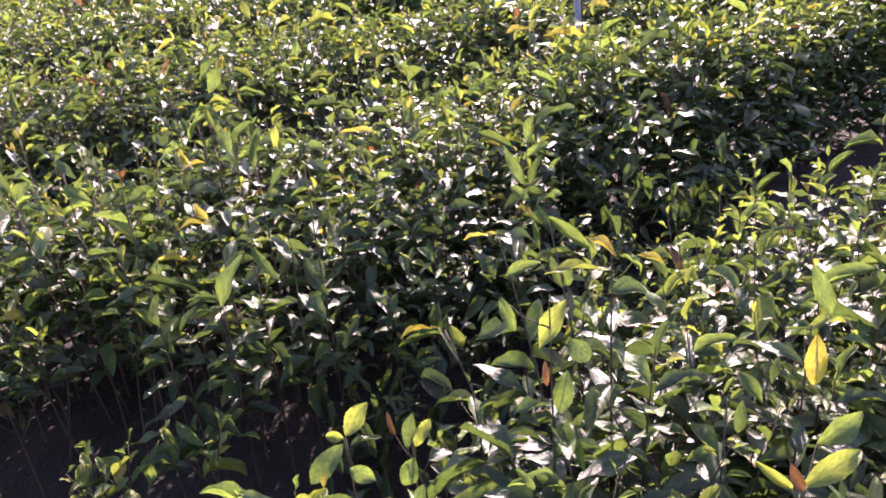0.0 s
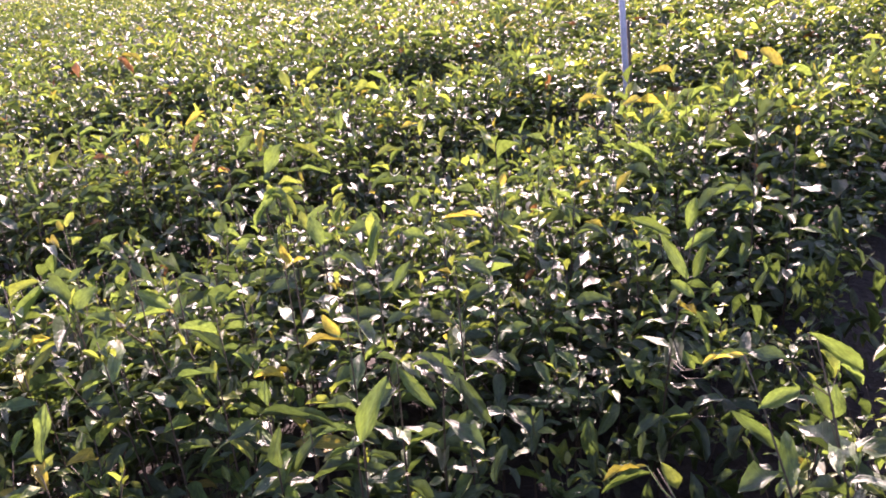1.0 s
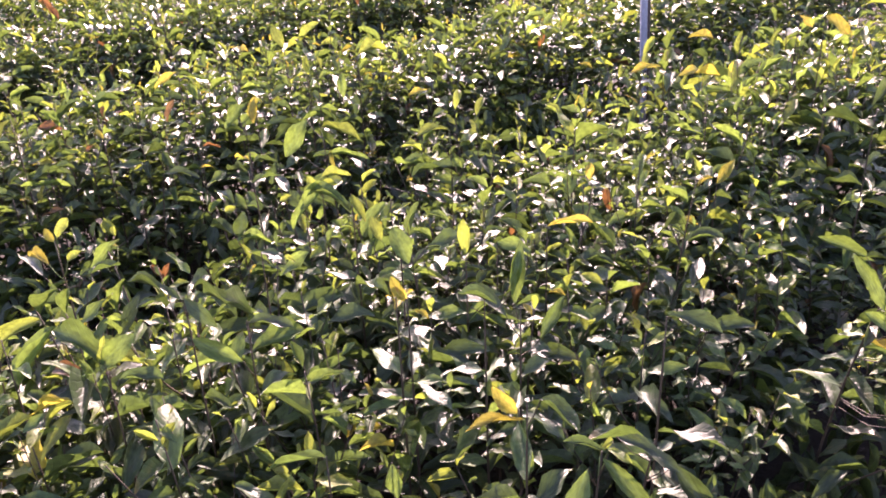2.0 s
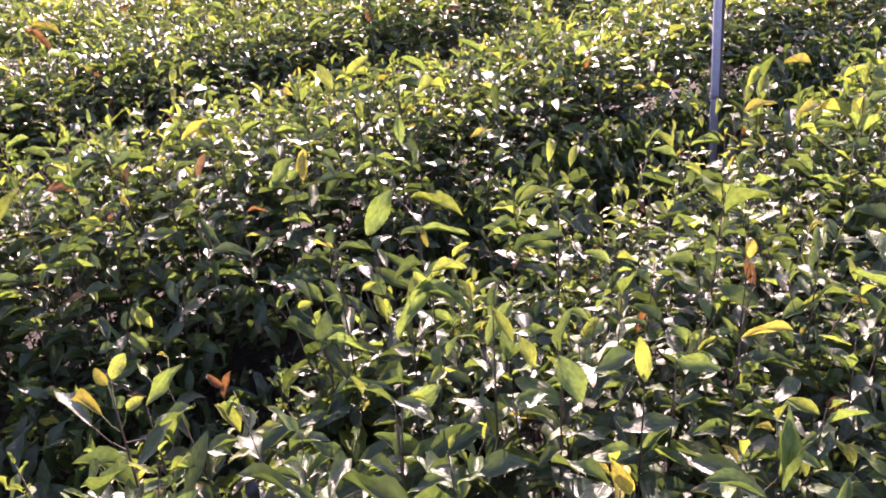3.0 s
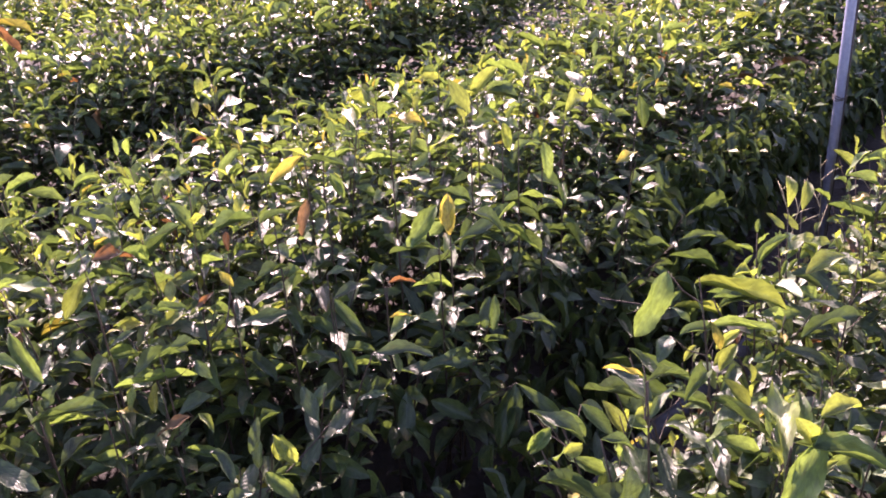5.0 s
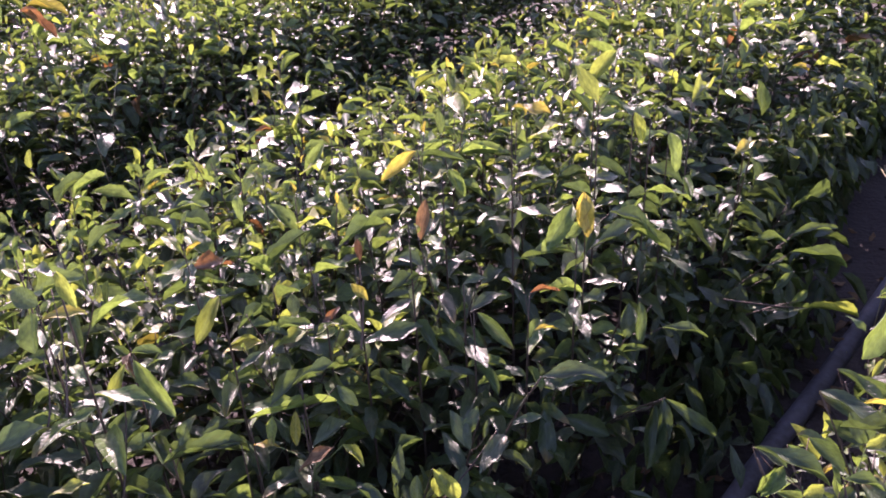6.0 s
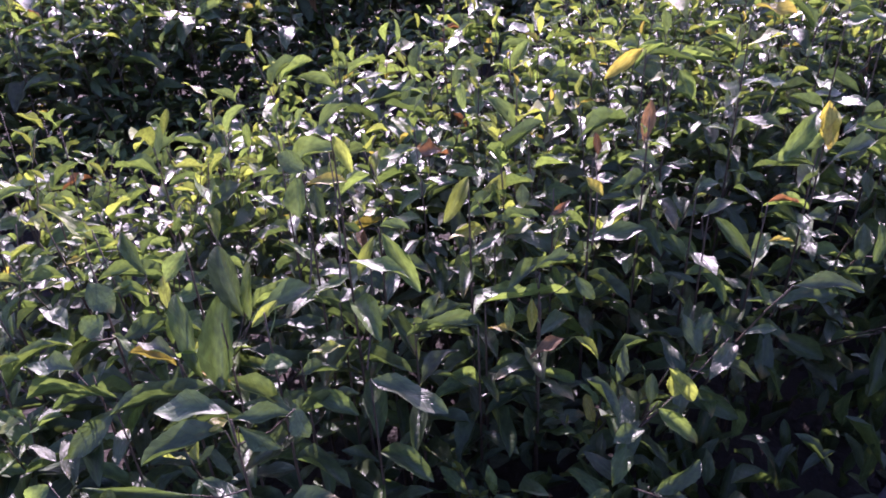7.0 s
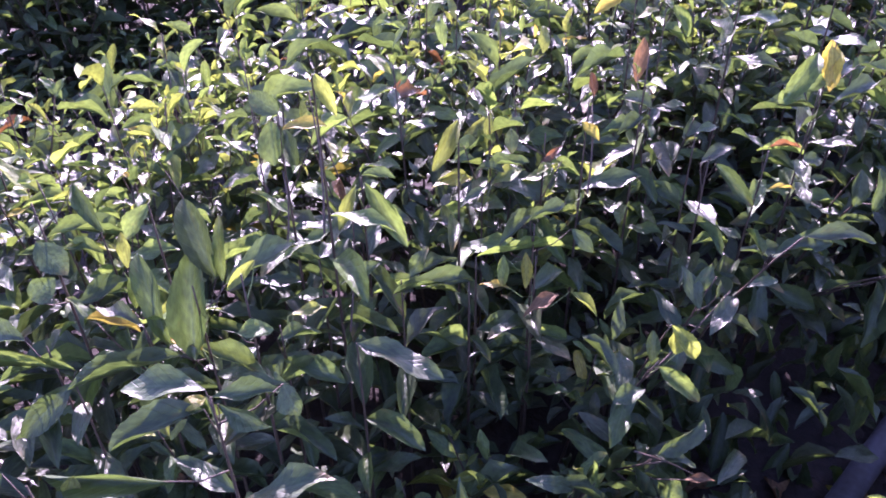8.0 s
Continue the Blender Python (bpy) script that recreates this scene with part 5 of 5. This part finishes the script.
# ---- litter, clods and dry stalks on the paths ----
def litter(count, kinds, low, high, seed):
    rng = random.Random(seed)
    leaves = []
    for _ in range(count):
        path_no = rng.choice((0, 1, 1, 1, 2))
        s, n = rng.uniform(0.1, 4.5), FIRST_PATH + path_no * BED_PITCH + rng.gauss(0, 0.16)
        a = rng.uniform(0, 6.283)
        length = rng.uniform(low, high)
        leaves.append((rng.randrange(len(SHAPES)), rng.choice(kinds), leaf_pose(spot(s, n, rise(s, n) + 0.012), (math.cos(a), math.sin(a), rng.gauss(0, 0.15)), length, length * 0.4, rng.gauss(0, 0.4) + rng.choice((0, 3.14)))))
    return leaves


bunch("leaf_litter", [(Matrix.Identity(4), [], litter(300, ("dry", "dry", "dry", "dry", "yellow"), 0.03, 0.06, 3))], PLAIN, False, "fallen dry tea leaves on the path", "leaf litter")

rng = random.Random(12)
clod_verts, clod_tris, count = [], [], 0
for _ in range(420):
    bm = bmesh.new()
    bmesh.ops.create_icosphere(bm, subdivisions=1, radius=rng.uniform(0.004, 0.016))
    s, n = rng.uniform(0.1, 4.0), FIRST_PATH + rng.choice((0, 1, 1, 2)) * BED_PITCH + rng.gauss(0, 0.17)
    for v in bm.verts:
        v.co = v.co * rng.uniform(0.7, 1.25)
        v.co.z *= 0.7
    place = spot(s, n, rise(s, n) + 0.003)
    clod_verts += [tuple(v.co + place) for v in bm.verts]
    clod_tris += [tuple(v.index + count for v in f.verts) for f in bm.faces]
    count += len(bm.verts)
    bm.free()
tagged(new("soil_clods", mesh_of("soil_clods", clod_verts, clod_tris, [SOIL], None, None, False)), "small clods of dry earth on the path", "soil", kind="stuff")


def dry_stalk(x, y, lean, height, seed):
    """A dead grass stalk with thin side twigs."""
    rng = random.Random(seed)
    s, n = Vector((x, y, 0)).dot(ALONG), Vector((x, y, 0)).dot(ACROSS)
    stalk = tagged(new("dry_stalk"), "pale dry grass stalk standing in the path", "dry grass", "dry stalks by the post")
    stalk.matrix_basis = Matrix.Translation((x, y, rise(s, n)))
    line = [Vector((lean[0] * f * f, lean[1] * f * f, height * f)) for f in (0, 0.25, 0.5, 0.75, 1)]
    part_of("stalk", mesh_of("stalk", *tube(line, [0.0016, 0.0014, 0.0012, 0.001, 0.0006], 5), [STRAW]), stalk)
    for f in (0.45, 0.6, 0.72, 0.82, 0.92):
        base = Vector((lean[0] * f * f, lean[1] * f * f, height * f))
        a = rng.uniform(0, 6.283)
        reach = rng.uniform(0.03, 0.07)
        end = base + Vector((math.cos(a) * reach, math.sin(a) * reach, rng.uniform(0.01, 0.06)))
        part_of("twig", mesh_of("twig", *tube([base, base.lerp(end, 0.5) + Vector((0, 0, 0.006)), end], [0.0009, 0.0008, 0.0005], 4), [STRAW]), stalk)


dry_stalk(0.17, 3.86, (-0.06, -0.03), 0.42, 1)
dry_stalk(0.22, 3.83, (0.02, -0.06), 0.36, 2)
dry_stalk(0.05, 3.72, (-0.1, 0.02), 0.4, 3)
dry_stalk(-0.08, 3.6, (0.05, 0.03), 0.44, 4)


def inner_leaves(bed, s0, s1, seed):
    """Loose leaves added inside a bed to block sun specks, and low drooping ones along its rims."""
    rng = random.Random(seed)
    leaves = []
    for _ in range(int(1500 * (s1 - s0))):
        s, a = rng.uniform(s0, s1), rng.uniform(0, 6.283)
        if rng.random() < ((0.42 if s < 1.1 else 0.2 if s < 1.65 else 0.5) if bed == 1 else (0.14 if s < 1.15 or s > 2.6 else 0.26) if bed == 0 else 0.03):
            edge = -rng.uniform(0.8, 1.36 if s < 2.4 else 1.1) if bed == 1 else rng.uniform(0.85, 1.24)
            if bed == 0 and 1.15 < s < 2.6 and rng.random() < 0.68:
                edge = -rng.uniform(0.75, 1.25)
            z = rng.uniform(0.03, 0.36) * (1.75 - abs(edge) * 0.85)
            pitch, kind = rng.gauss(-0.85, 0.35), "mature"
        else:
            edge = rng.uniform(-0.7, 0.85)
            if edge < -0.1 and bed == 0 and s < 1.15 or edge < -0.5 and rng.random() < 0.4:
                continue
            z = rng.triangular(0.08, 0.45, 0.38) * (1.0 if edge > -0.4 else 0.5)
            pitch, kind = rng.gauss(0.0, 0.35), "mature" if rng.random() < 0.9 else "green"
        n = across_bed(bed, edge * HALF_BED, s)
        length = rng.uniform(0.045, 0.105)
        leaves.append((rng.randrange(len(SHAPES)), kind, leaf_pose(spot(s, n, rise(s, n) + z), (math.cos(a) * math.cos(pitch), math.sin(a) * math.cos(pitch), math.sin(pitch)), length, length * rng.uniform(0.25, 0.36), rng.gauss(0, 0.3))))
    return leaves


# filler leaves that keep sun specks off the shaded inside and hide the soil
for bed, s0, s1 in ((-1, 0.15, 4.0), (0, 0.15, 4.6), (1, 0.1, 5.0), (2, 0.1, 4.0)):
    bunch("inner_foliage", [(Matrix.Identity(4), [], inner_leaves(bed, s0, s1, 60 + bed))], PLAIN, False, "shaded dark inner leaves added to fill the tea bed", "foliage")

dry_stalk(-2.12, 4.58, (0.08, 0.05), 0.5, 5)
dry_stalk(-2.05, 4.66, (-0.12, 0.03), 0.46, 6)
dry_stalk(-2.08, 4.42, (0.03, -0.12), 0.42, 7)
